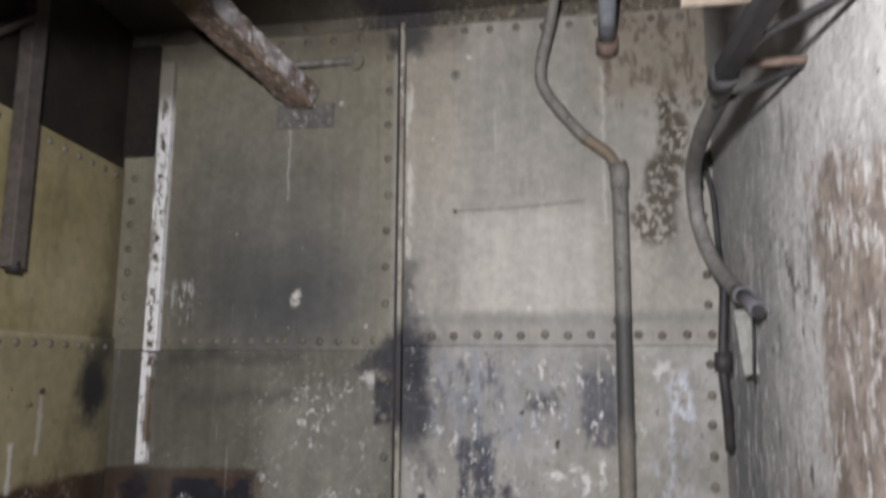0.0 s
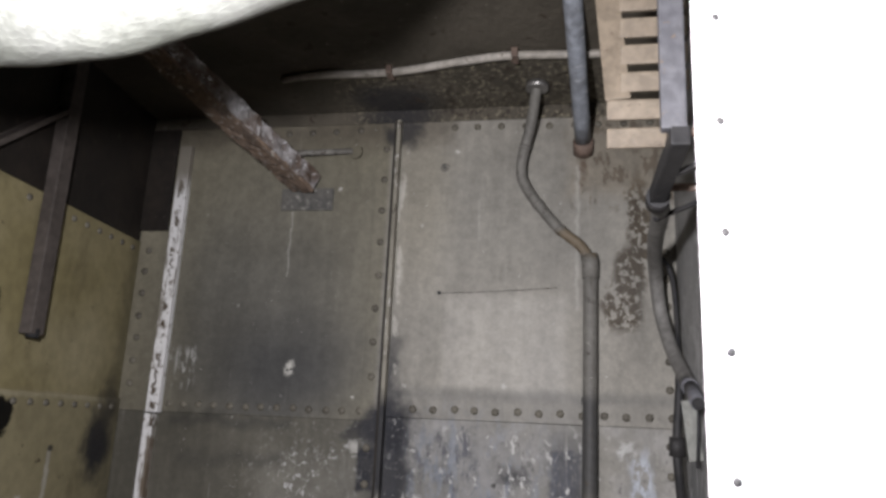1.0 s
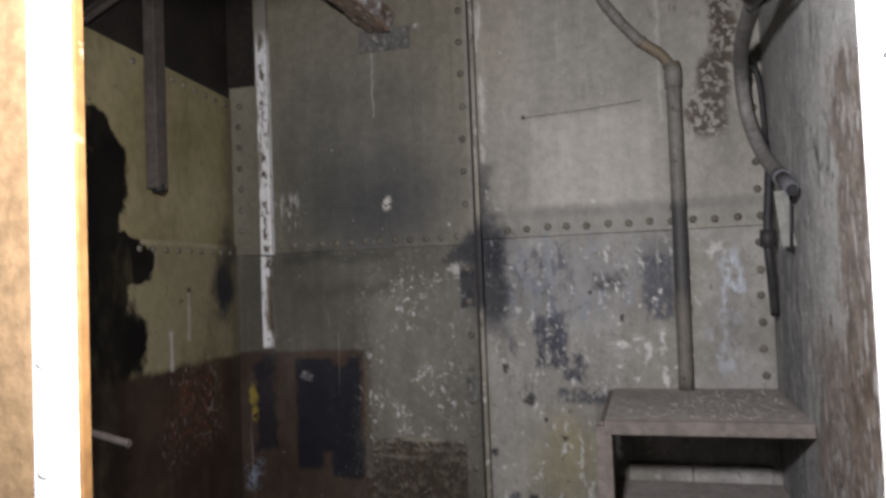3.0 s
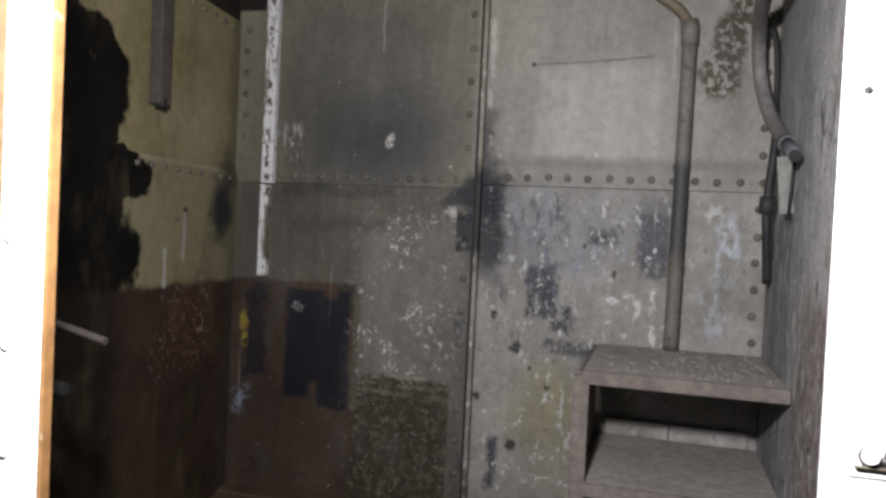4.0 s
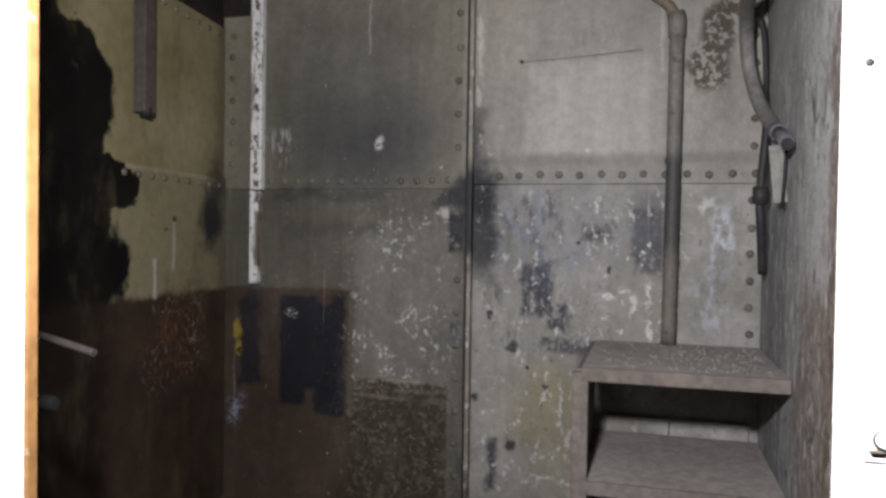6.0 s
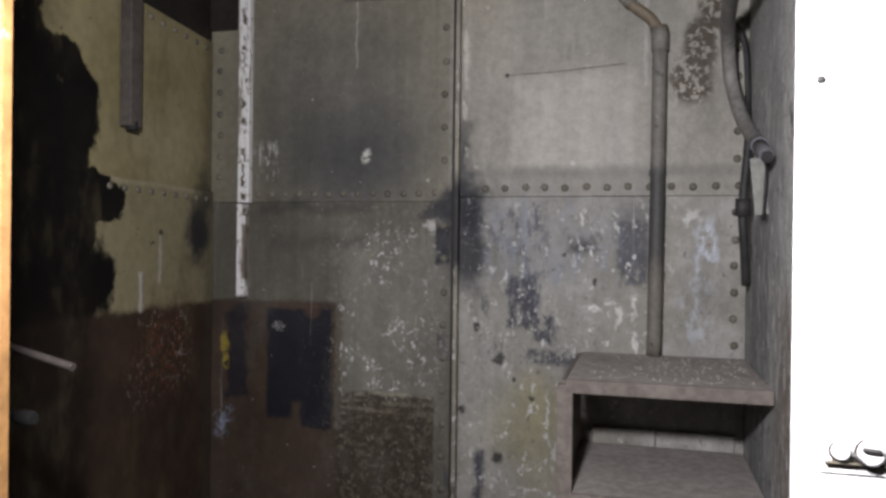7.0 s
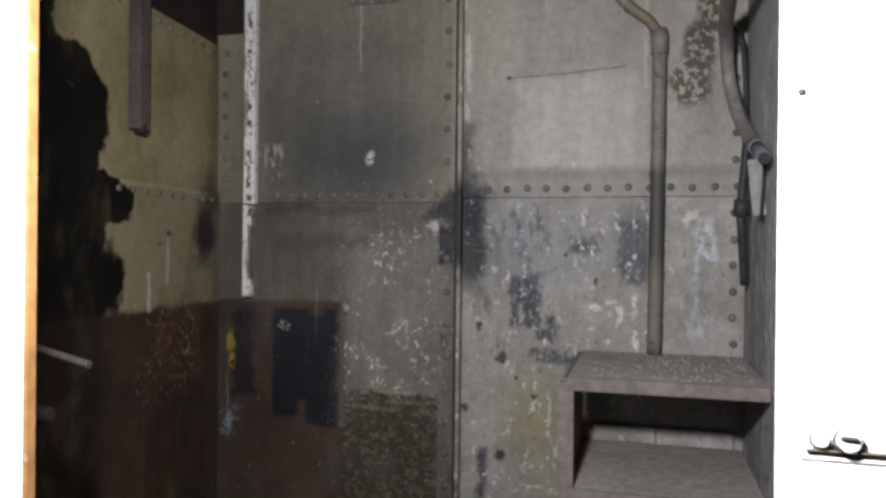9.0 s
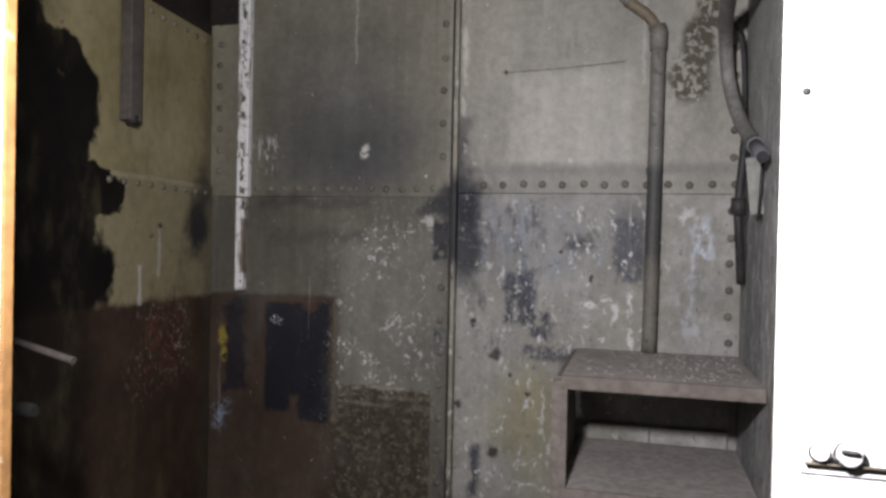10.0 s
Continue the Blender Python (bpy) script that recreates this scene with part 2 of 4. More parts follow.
    c = n.mix(both(n.specks(p, 52, 0.685, 0.02), 0.8), c, white)
    c = n.mix(both(n.specks(p, 95, 0.62, 0.03), R(w, -0.8, 0.65, 0.2, 1.28, 0.1, 0.5)), c, (0.48, 0.47, 0.44))
    c = n.mix(both(n.specks(p, 70, 0.62, 0.03, (1, 1, 0.8)), R(w, -0.30, 0.65, 0.2, 1.26, 0.1, 0.7)), c, (0.07, 0.066, 0.062))
    c = n.mix(both(n.specks(p, 26, 0.50, 0.06, (1, 1, 0.45)), O(w, 0.497, 1.08, 0.032, 0.11, 0.5, 0.95)), c, (0.56, 0.60, 0.66))
    c = n.mix(both(n.specks(p, 26, 0.52, 0.05, (1, 1, 0.5)), O(w, 0.47, 0.90, 0.055, 0.09, 0.6, 0.8)), c, (0.50, 0.53, 0.57))
    c = n.mix(both(n.specks(p, 34, 0.48, 0.05), O(w, 0.455, 1.20, 0.03, 0.035, 0.5, 0.9)), c, white)
    for x, z, rx, rz in ((0.15, 0.905, 0.035, 0.010), (0.205, 0.925, 0.012, 0.012), (0.232, 0.885, 0.010, 0.035), (0.283, 0.915, 0.009, 0.045), (0.29, 0.80, 0.007, 0.05), (0.06, 0.285, 0.06, 0.006), (-0.04, 0.30, 0.045, 0.005),
                         (0.01, 0.52, 0.005, 0.09), (0.035, 0.42, 0.006, 0.05), (-0.125, 0.80, 0.010, 0.022)):
        c = n.mix(both(O(n.warp(p, 26, 0.07, 6), x, z, rx, rz, 0.5, 0.95), n.specks(p, 75, 0.45, 0.06)), c, white)
    # lone marks on the upper plates
    c = n.mix(both(O(n.warp(p, 40, 0.05), -0.628, 1.413, 0.016, 0.024, 0.4), n.specks(p, 55, 0.40, 0.06)), c, (0.66, 0.65, 0.59))
    c = n.mix(R(wt, -0.668, -0.664, 1.72, 1.96, 0.002, 0.55), c, (0.52, 0.52, 0.48))
    c = n.mix(both(n.specks(p, 60, 0.53, 0.05, (1, 1, 0.2)), R(w, -1.055, -0.97, 1.335, 1.47, 0.02, 0.9)), c, white)
    c = n.mix(both(n.specks(p, 26, 0.52, 0.06, (1, 1, 0.25)), R(p, -0.292, -0.262, 1.38, 2.2, 0.006, 0.6)), c, (0.58, 0.56, 0.50))
    c = n.mix(R(wt, 0.305, 0.315, 1.62, 2.1, 0.006, 0.5), c, (0.56, 0.55, 0.50))
    for x, z, r in ((-0.235, 1.365, 0.007), (0.086, 1.376, 0.009), (-0.40, 1.325, 0.005), (-0.09, 2.16, 0.008), (-0.50, 2.03, 0.006)):
        c = n.mix(both(O(n.warp(p, 50, 0.03), x, z, r, r, 0.4, 0.9), n.specks(p, 70, 0.40, 0.08)), c, (0.60, 0.59, 0.54))
    # general grime
    c = n.mix(both(n.ramp(n.noise(p, 5, 6, 0.7, (1, 1, 0.5)), 0.52, 0.68), 0.35), c, (0.11, 0.105, 0.09))
    c = n.mix(both(n.specks(p, 40, 0.64, 0.05, (1, 1, 0.035)), 0.28), c, (0.5, 0.49, 0.45))
    c = n.tone(n.tone(n.tone(c, big, 0.85, 1.14), fine, 0.90, 1.10), streak, 0.90, 1.08)
    c = n.tone(c, grit, 0.93, 1.07)
    h = n.math("ADD", n.math("MULTIPLY", n.noise(p, 9, 4), 0.8), n.math("MULTIPLY", fine, 0.14))
    h = n.math("ADD", h, both(chips, 0.12))
    return n.done(c, h, 0.32, 0.006, n.ramp(big, 0.3, 0.7, 0.48, 0.68))


def side_paint():
    n = Net("side_paint", 0.62)
    n.b.inputs["Specular IOR Level"].default_value = 0.18
    p = n.p
    w, wf = n.warp(p, 9, 0.14, 7), n.warp(p, 16, 0.12, 6)
    wt = n.warp(p, 30, 0.03, 6)
    R = lambda v, y0, y1, z0, z1, s, g=1.0: n.rect(v, (-B, y0, z0), (B, y1, z1), s, g)
    O = lambda v, y, z, ry, rz, s=0.5, g=1.0: n.blob(v, (0, y, z), (None, ry, rz), s, g)
    c = n.mix(n.ramp(n.noise(p, 3, 4), 0.35, 0.65), (0.265, 0.228, 0.115), (0.32, 0.278, 0.155))
    c = n.mix(O(w, 1.60, 1.42, 0.22, 0.12, 0.8, 0.6), c, (0.40, 0.355, 0.225))
    c = n.mix(R(p, -1, 3, -1, 1.285, 0.003, 0.6), c, (0.30, 0.27, 0.175))
    # highlight on the plate lap, painted as a pale line
    c = n.mix(R(wt, 1.10, 1.86, 1.278, 1.292, 0.004, 0.45), c, (0.46, 0.42, 0.30))
    # tar-black paint with a ragged edge; the door jamb's shadow is painted in too
    black = n.mix(n.ramp(n.noise(p, 9, 5), 0.4, 0.7), (0.0025, 0.002, 0.002), (0.010, 0.008, 0.005))
    c = n.mix(R(w, -2, 0.96, -1, 4, 0.012), c, black)
    c = n.mix(O(w, 1.00, 1.46, 0.19, 0.17, 0.05), c, black)
    c = n.mix(R(w, 0.9, 1.14, 1.10, 1.50, 0.008), c, black)
    c = n.mix(O(w, 1.16, 1.22, 0.14, 0.075, 0.05), c, black)
    c = n.mix(R(w, 0.9, 1.16, -1, 1.20, 0.010), c, black)
    c = n.mix(O(w, 1.18, 1.0, 0.07, 0.10, 0.2), c, black)
    # rust under the tide line
    rust = n.mix(n.ramp(n.noise(p, 8, 6), 0.35, 0.7), (0.044, 0.029, 0.020), (0.068, 0.044, 0.029))
    c = n.mix(R(n.warp(p, 8, 0.06, 6), -2, 4, -1, 0.895, 0.014), c, rust)
    # near end darkened over the rust: the door frame's shadow put into the colour
    c = n.mix(R(w, -2, 1.15, -1, 0.93, 0.08, 0.85), c, (0.010, 0.007, 0.005))
    red = n.math("MULTIPLY", O(w, 1.54, 0.76, 0.17, 0.14, 0.6), n.specks(p, 40, 0.44, 0.16))
    c = n.mix(red, c, (0.12, 0.050, 0.028))
    for y, z, ry, rz, g in ((1.50, 0.85, 0.13, 0.03, 0.6), (1.64, 0.78, 0.07, 0.09, 0.6), (1.52, 0.70, 0.20, 0.10, 0.3), (1.40, 0.64, 0.07, 0.08, 0.25)):
        c = n.mix(n.math("MULTIPLY", n.specks(p, 70, 0.57, 0.04, (1, 1, 0.6)), O(w, y, z, ry, rz, 0.5, g)), c, (0.46, 0.40, 0.36))
    # black-blue stain in the corner, white drips, pits
    c = n.mix(O(wf, 1.74, 1.14, 0.075, 0.11, 0.5, 0.95), c, (0.022, 0.023, 0.030))
    c = n.mix(O(wf, 1.79, 1.27, 0.05, 0.08, 0.6, 0.7), c, (0.03, 0.03, 0.035))
    c = n.mix(R(wt, 1.375, 1.392, 0.885, 1.01, 0.006, 0.85), c, (0.55, 0.54, 0.50))
    c = n.mix(R(wt, 1.482, 1.500, 0.97, 1.14, 0.006, 0.6), c, (0.52, 0.51, 0.46))
    c = n.mix(O(wt, 1.493, 1.135, 0.014, 0.010, 0.3, 0.9), c, (0.04, 0.035, 0.03))
    c = n.mix(n.specks(p, 24, 0.67, 0.02), c, (0.06, 0.045, 0.03))
    c = n.mix(n.ramp(n.noise(p, 5, 5, 0.65, (1, 1, 0.5)), 0.5, 0.7, 0.0, 0.45), c, (0.12, 0.10, 0.055))
    # corner shade painted in as a dark strip down the back edge
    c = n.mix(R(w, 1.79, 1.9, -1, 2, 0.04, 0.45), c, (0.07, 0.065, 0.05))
    c = n.tone(c, n.noise(p, 30, 4), 0.90, 1.10)
    return n.done(c, n.noise(p, 8, 4), 0.3, 0.006)


def flaking_wall():
    n = Net("flaking_wall", 0.75)
    p = n.p
    w = n.warp(p, 7, 0.35, 6)
    R = lambda v, y0, y1, z0, z1, s, g=1.0: n.rect(v, (-B, y0, z0), (B, y1, z1), s, g)
    c = n.mix(n.ramp(n.noise(p, 7, 6, 0.7), 0.35, 0.65), (0.50, 0.495, 0.47), (0.70, 0.69, 0.66))
    c = n.mix(n.ramp(n.noise(p, 14, 5, 0.7, (1, 1, 0.25)), 0.56, 0.66, 0.0, 0.6), c, (0.14, 0.135, 0.13))
    rust = n.mix(n.ramp(n.noise(p, 18, 6, 0.7), 0.38, 0.62), (0.17, 0.122, 0.088), (0.37, 0.295, 0.235))
    c = n.mix(R(w, -1, 1.02, -1, 1.52, 0.03, 0.82), c, rust)
    c = n.mix(R(w, -1, 1.32, -1, 0.98, 0.05, 0.75), c, rust)
    c = n.mix(R(w, 1.25, 3, -1, 4, 0.10, 0.55), c, (0.27, 0.268, 0.262))
    c = n.mix(R(w, 1.45, 1.75, -1, 1.30, 0.05, 0.5), c, (0.15, 0.165, 0.175))
    c = n.mix(n.math("MULTIPLY", n.specks(p, 20, 0.56, 0.05, (1, 1, 0.4)), R(w, -1, 1.7, -1, 1.6, 0.1, 0.75)), c, (0.64, 0.63, 0.60))
    c = n.mix(n.math("MULTIPLY", n.specks(p, 34, 0.57, 0.04, (1, 1, 0.3)), R(w, -1, 1.85, -1, 1.7, 0.1, 0.85)), c, (0.80, 0.79, 0.76))
    c = n.mix(n.math("MULTIPLY", n.specks(p, 30, 0.60, 0.04, (1, 1, 0.4)), R(w, -1, 4, -1, 1.55, 0.1, 0.85)), c, (0.08, 0.07, 0.07))
    c = n.mix(n.specks(p, 60, 0.64, 0.03, (1, 1, 0.6)), c, (0.10, 0.085, 0.075))
    c = n.tone(c, n.noise(p, 70, 5), 0.82, 1.15)
    return n.done(c, n.noise(p, 24, 6, 0.7), 0.6, 0.010)


def deckhead():
    n = Net("deckhead", 0.75)
    p = n.p
    c = n.mix(n.ramp(n.noise(p, 4, 6), 0.35, 0.65), (0.076, 0.066, 0.049), (0.120, 0.105, 0.080))
    near = n.rect(n.warp(p, 7, 0.25), (-0.5, 1.52, 0), (0.5, 2.0, 4), 0.08)
    c = n.mix(n.math("MULTIPLY", n.specks(p, 70, 0.54, 0.05), near), c, (0.30, 0.27, 0.19))
    c = n.mix(n.math("MULTIPLY", n.specks(p, 34, 0.56, 0.04), near), c, (0.055, 0.045, 0.034))
    c = n.mix(n.blob(n.warp(p, 9, 0.1), (-0.30, 1.78, 2.30), (0.14, 0.12, 0.4), 0.5, 0.85), c, (0.03, 0.03, 0.034))
    c = n.mix(n.specks(p, 60, 0.66, 0.03), c, (0.36, 0.34, 0.28))
    c = n.mix(n.specks(p, 16, 0.60, 0.05), c, (0.06, 0.045, 0.032))
    return n.done(c, n.noise(p, 30, 6, 0.7), 0.7, 0.01)


def white_strip():
    n = Net("chipped_white_paint", 0.5)
    p = n.p
    c = n.mix(n.ramp(n.noise(p, 13, 6, 0.75, (1.6, 1, 0.25)), 0.39, 0.46), (0.30, 0.28, 0.24), (0.90, 0.90, 0.89))
    pits = n.math("MULTIPLY", n.specks(p, 34, 0.50, 0.03, (1, 1, 0.7)), n.rect(n.warp(p, 20, 0.02), (-1.103, -B, 1.2), (-1.083, B, 2.3), 0.006))
    c = n.mix(pits, c, (0.10, 0.075, 0.05))
    c = n.mix(n.specks(p, 60, 0.60, 0.03), c, (0.20, 0.17, 0.13))
    c = n.mix(n.rect(n.warp(p, 14, 0.03), (-1.099, -B, 0.97), (-1.0, B, 1.17), 0.006, 0.8), c, (0.15, 0.11, 0.07))
    c = n.mix(n.rect(n.warp(p, 14, 0.04), (-B, -B, 2.05), (B, B, 3), 0.06), c, (0.25, 0.23, 0.19))
    c = n.mix(n.rect(n.warp(p, 14, 0.03), (-B, -B, -1), (B, B, 0.91), 0.012), c, (0.060, 0.039, 0.026))
    return n.done(c, n.noise(p, 40, 5), 0.5)


def leg_paint():
    """Beige paint on the stiffener's leg, chipped white and brown, with the oily black run."""
    n = Net("chipped_beige_paint", 0.6)
    p = n.p
    c = n.mix(n.ramp(n.noise(p, 9, 5), 0.36, 0.64), (0.33, 0.31, 0.25), (0.25, 0.232, 0.185))
    c = n.mix(n.specks(p, 40, 0.56, 0.04, (1, 1, 0.6)), c, (0.60, 0.58, 0.53))
    c = n.mix(n.specks(p, 30, 0.60, 0.04, (1, 1, 0.5)), c, (0.10, 0.085, 0.065))
    c = n.mix(n.rect(n.warp(p, 12, 0.15, 6), (-B, -B, 1.0), (B, B, 1.33), 0.06, 0.95), c, (0.016, 0.017, 0.022))
    return n.done(c, n.noise(p, 70, 5), 0.5)


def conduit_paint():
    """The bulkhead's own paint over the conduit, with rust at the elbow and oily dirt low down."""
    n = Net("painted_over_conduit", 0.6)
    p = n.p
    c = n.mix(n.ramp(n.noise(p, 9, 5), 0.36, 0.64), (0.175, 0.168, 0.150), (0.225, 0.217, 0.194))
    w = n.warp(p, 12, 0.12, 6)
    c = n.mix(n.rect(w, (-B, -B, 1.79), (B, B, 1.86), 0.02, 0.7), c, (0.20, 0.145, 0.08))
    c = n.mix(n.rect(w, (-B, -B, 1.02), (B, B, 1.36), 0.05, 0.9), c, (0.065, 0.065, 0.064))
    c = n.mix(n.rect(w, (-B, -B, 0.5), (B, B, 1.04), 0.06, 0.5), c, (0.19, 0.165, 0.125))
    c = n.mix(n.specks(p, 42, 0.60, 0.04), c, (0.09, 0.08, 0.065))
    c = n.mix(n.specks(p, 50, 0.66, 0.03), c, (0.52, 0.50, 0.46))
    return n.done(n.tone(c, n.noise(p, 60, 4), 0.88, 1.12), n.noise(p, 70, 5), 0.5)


M_UPPER_L, M_UPPER_R = hull_paint("sooty_olive_paint", -1.25, -0.31, 1.25, 2.3), hull_paint("beige_grey_paint", -0.31, 0.62, 1.265, 2.3)
M_LOWER_L, M_LOWER_R = hull_paint("rusted_olive_paint", -1.25, -0.31, 0.1, 1.262), hull_paint("scraped_grey_paint", -0.31, 0.62, 0.1, 1.267)
M_MID = hull_paint("stained_stiffener_paint", -0.375, -0.30, 0.1, 2.3)
M_SIDE, M_RIGHT, M_DECK, M_STRIP = side_paint(), flaking_wall(), deckhead(), white_strip()
M_RIVET = worn("painted_rivet", (0.18, 0.165, 0.13), (0.11, 0.10, 0.08), (0.06, 0.045, 0.03), 0.6)
M_BROWN = worn("dark_brown_plate", (0.016, 0.0125, 0.010), (0.026, 0.020, 0.015), (0.05, 0.042, 0.034), 0.7)
M_STEP = worn("dusty_brown_steel", (0.225, 0.195, 0.172), (0.185, 0.158, 0.138), (0.36, 0.33, 0.29), 0.85, 4.0, 0.66, strength=0.55)
M_DUST = worn("grey_dust_on_steel", (0.42, 0.385, 0.355), (0.36, 0.328, 0.30), (0.58, 0.55, 0.50), 0.9, 5.0, 0.66, strength=0.3)
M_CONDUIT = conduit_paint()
M_PIPE = worn("dull_grey_conduit", (0.28, 0.27, 0.245), (0.15, 0.14, 0.12), (0.08, 0.065, 0.05), 0.55, 12.0, 0.56)
M_HOSE = worn("dull_grey_hose", (0.27, 0.262, 0.245), (0.215, 0.208, 0.192), (0.13, 0.12, 0.105), 0.6, 12.0, 0.62)
M_BLUE = worn("blue_grey_pipe_paint", (0.38, 0.41, 0.455), (0.25, 0.265, 0.29), (0.58, 0.60, 0.62), 0.5, 12.0, 0.60)
M_TAN = worn("tan_slat_paint", (0.215, 0.175, 0.128), (0.17, 0.136, 0.098), (0.09, 0.06, 0.04), 0.6)
M_BAR = worn("dark_grey_bar_paint", (0.15, 0.15, 0.165), (0.19, 0.19, 0.20), (0.22, 0.17, 0.13), 0.5)
M_BLACK = worn("black_rubber", (0.025, 0.025, 0.027), (0.045, 0.043, 0.042), (0.09, 0.085, 0.08), 0.6)
# near-black colour standing in for shade on the lever shaft and valve
M_SHADED = worn("shaded_lever_and_valve", (0.010, 0.010, 0.010), (0.016, 0.015, 0.014), (0.03, 0.03, 0.03), 0.95)
M_RUST = worn("scaly_rust", (0.25, 0.18, 0.13), (0.13, 0.10, 0.08), (0.52, 0.48, 0.43), 0.85, 17.0, 0.57, strength=0.8)
M_WEB = worn("bare_scaly_metal", (0.14, 0.10, 0.075), (0.46, 0.45, 0.45), (0.75, 0.75, 0.76), 0.7, 12.0, 0.57, strength=0.8)
M_PAD = worn("pitted_pad_paint", (0.15, 0.145, 0.13), (0.08, 0.08, 0.078), (0.32, 0.31, 0.28), 0.6, 16.0, 0.56)
M_STUD = worn("rusty_stud", (0.24, 0.175, 0.14), (0.16, 0.115, 0.09), (0.08, 0.05, 0.04), 0.7)
M_LEG = leg_paint()
M_COLLAR = worn("tarnished_collar", (0.20, 0.175, 0.13), (0.14, 0.12, 0.09), (0.3, 0.26, 0.18), 0.6)
M_STRAP = worn("brown_channel_paint", (0.095, 0.081, 0.072), (0.07, 0.059, 0.052), (0.13, 0.115, 0.10), 0.6)
M_PALE = worn("pale_cable_sheath", (0.46, 0.43, 0.38), (0.36, 0.33, 0.28), (0.2, 0.17, 0.13), 0.5)
M_TAG = worn("pale_grey_label_plate", (0.32, 0.325, 0.295), (0.28, 0.283, 0.258), (0.25, 0.23, 0.2), 0.4)
M_WHITE = worn("white_gloss_paint", (0.80, 0.80, 0.79), (0.76, 0.76, 0.75), (0.6, 0.57, 0.52), 0.4, 5.0, 0.72, strength=0.12, age=1.0)
M_EDGE = worn("bare_ochre_wood_edge", (0.35, 0.185, 0.068), (0.28, 0.145, 0.05), (0.48, 0.35, 0.21), 0.6, 7.0, 0.60)
M_BOARD = worn("varnished_tan_board", (0.215, 0.145, 0.08), (0.18, 0.12, 0.065), (0.27, 0.20, 0.125), 0.5, 5.0, 0.68, age=1.0)
M_LAG = worn("white_lagging_cloth", (0.46, 0.47, 0.43), (0.38, 0.395, 0.345), (0.25, 0.26, 0.19), 0.55, 5.0, 0.64, strength=0.6)
M_OUT = worn("unseen_shell_dark", (0.07, 0.07, 0.068), (0.055, 0.054, 0.05), (0.1, 0.09, 0.08), 0.7)
M_METAL = worn("dull_steel", (0.40, 0.39, 0.37), (0.30, 0.29, 0.28), (0.15, 0.12, 0.1), 0.4, metal=0.7)
M_FLOOR = worn("rusty_floor_plate", (0.085, 0.055, 0.035), (0.13, 0.09, 0.06), (0.22, 0.17, 0.12), 0.8)

# ---- mesh helpers ----


def bm_box(lo, hi, bevel=0.0, bm=None, turn=None):
    bm = bm or bmesh.new()
    verts = bmesh.ops.create_cube(bm, size=1)["verts"]
    c = Vector([(a + b) / 2 for a, b in zip(lo, hi)])
    for v in verts:
        v.co = Vector([x * (b - a) for x, a, b in zip(v.co, lo, hi)])
        v.co = (turn @ v.co if turn else v.co) + c
    if bevel:
        edges = list({e for v in verts for e in v.link_edges})
        bmesh.ops.bevel(bm, geom=edges, offset=bevel, segments=2, affect="EDGES", profile=0.6)
    return bm


def smooth_line(pts, steps=8):
    """A line of points through pts, rounded at the bends."""
    pts = [Vector(p) for p in pts]
    ends = [pts[0] * 2 - pts[1], *pts, pts[-1] * 2 - pts[-2]]
    out = []
    for a, b, c, d in zip(ends, ends[1:], ends[2:], ends[3:]):
        for k in range(steps):
            u = k / steps
            out.append(0.5 * (2 * b + (c - a) * u + (2 * a - 5 * b + 4 * c - d) * u * u + (3 * b - a - 3 * c + d) * u**3))
    return out + [pts[-1]]


def bm_tube(pts, radius, seg=14, bm=None, lumps=0.0):
    """A tube along pts; radius is one number or a function of the share of the way."""
    bm = bm or bmesh.new()
    rings, side = [], None
    for k, p in enumerate(pts):
        way = (pts[min(k + 1, len(pts) - 1)] - pts[max(k - 1, 0)]).normalized()
        side = way.orthogonal().normalized() if side is None else (side - way * side.dot(way)).normalized()
        up = way.cross(side)
        r = radius(k / (len(pts) - 1)) if callable(radius) else radius
        ring = []
        for j in range(seg):
            a = 2 * math.pi * j / seg
            q = p + (side * math.cos(a) + up * math.sin(a)) * r
            if lumps:
                q += (q - p) * lumps * noise.noise(q * 9)
            ring.append(bm.verts.new(q))
        rings.append(ring)
    for a, b in zip(rings, rings[1:]):
        for j in range(seg):
            bm.faces.new((a[j], a[(j + 1) % seg], b[(j + 1) % seg], b[j])).smooth = True
    bm.faces.new(rings[0][::-1]), bm.faces.new(rings[-1])
    bmesh.ops.recalc_face_normals(bm, faces=bm.faces[:])
    return bm


def bm_bar(a, b, wide, thick, bevel=0.002, bm=None, up=(0, 0, 1)):
    """A flat bar from a to b; wide lies across up."""
    a, b = Vector(a), Vector(b)
    way = (b - a).normalized()
    side = way.cross(Vector(up)).normalized()
    top = side.cross(way)
    turn = Matrix((side, way, top)).transposed()
    c = (a + b) / 2
    h = Vector((wide, (b - a).length, thick)) / 2
    return bm_box(c - h, c + h, bevel, bm, turn)


def roughen(bm, amount, scale, cuts=5):
    """Scale and pitting: cuts a mesh finely and pushes its points about."""
    for _ in range(cuts):
        long = [e for e in bm.edges if e.calc_length() > 0.016]
        if long:
            bmesh.ops.subdivide_edges(bm, edges=long, cuts=1, use_grid_fill=True)
    for v in bm.verts:
        v.co += noise.noise_vector(v.co * scale) * amount + noise.noise_vector(v.co * scale * 3.1) * amount * 0.5
    for f in bm.faces:
        f.smooth = False
    return bm


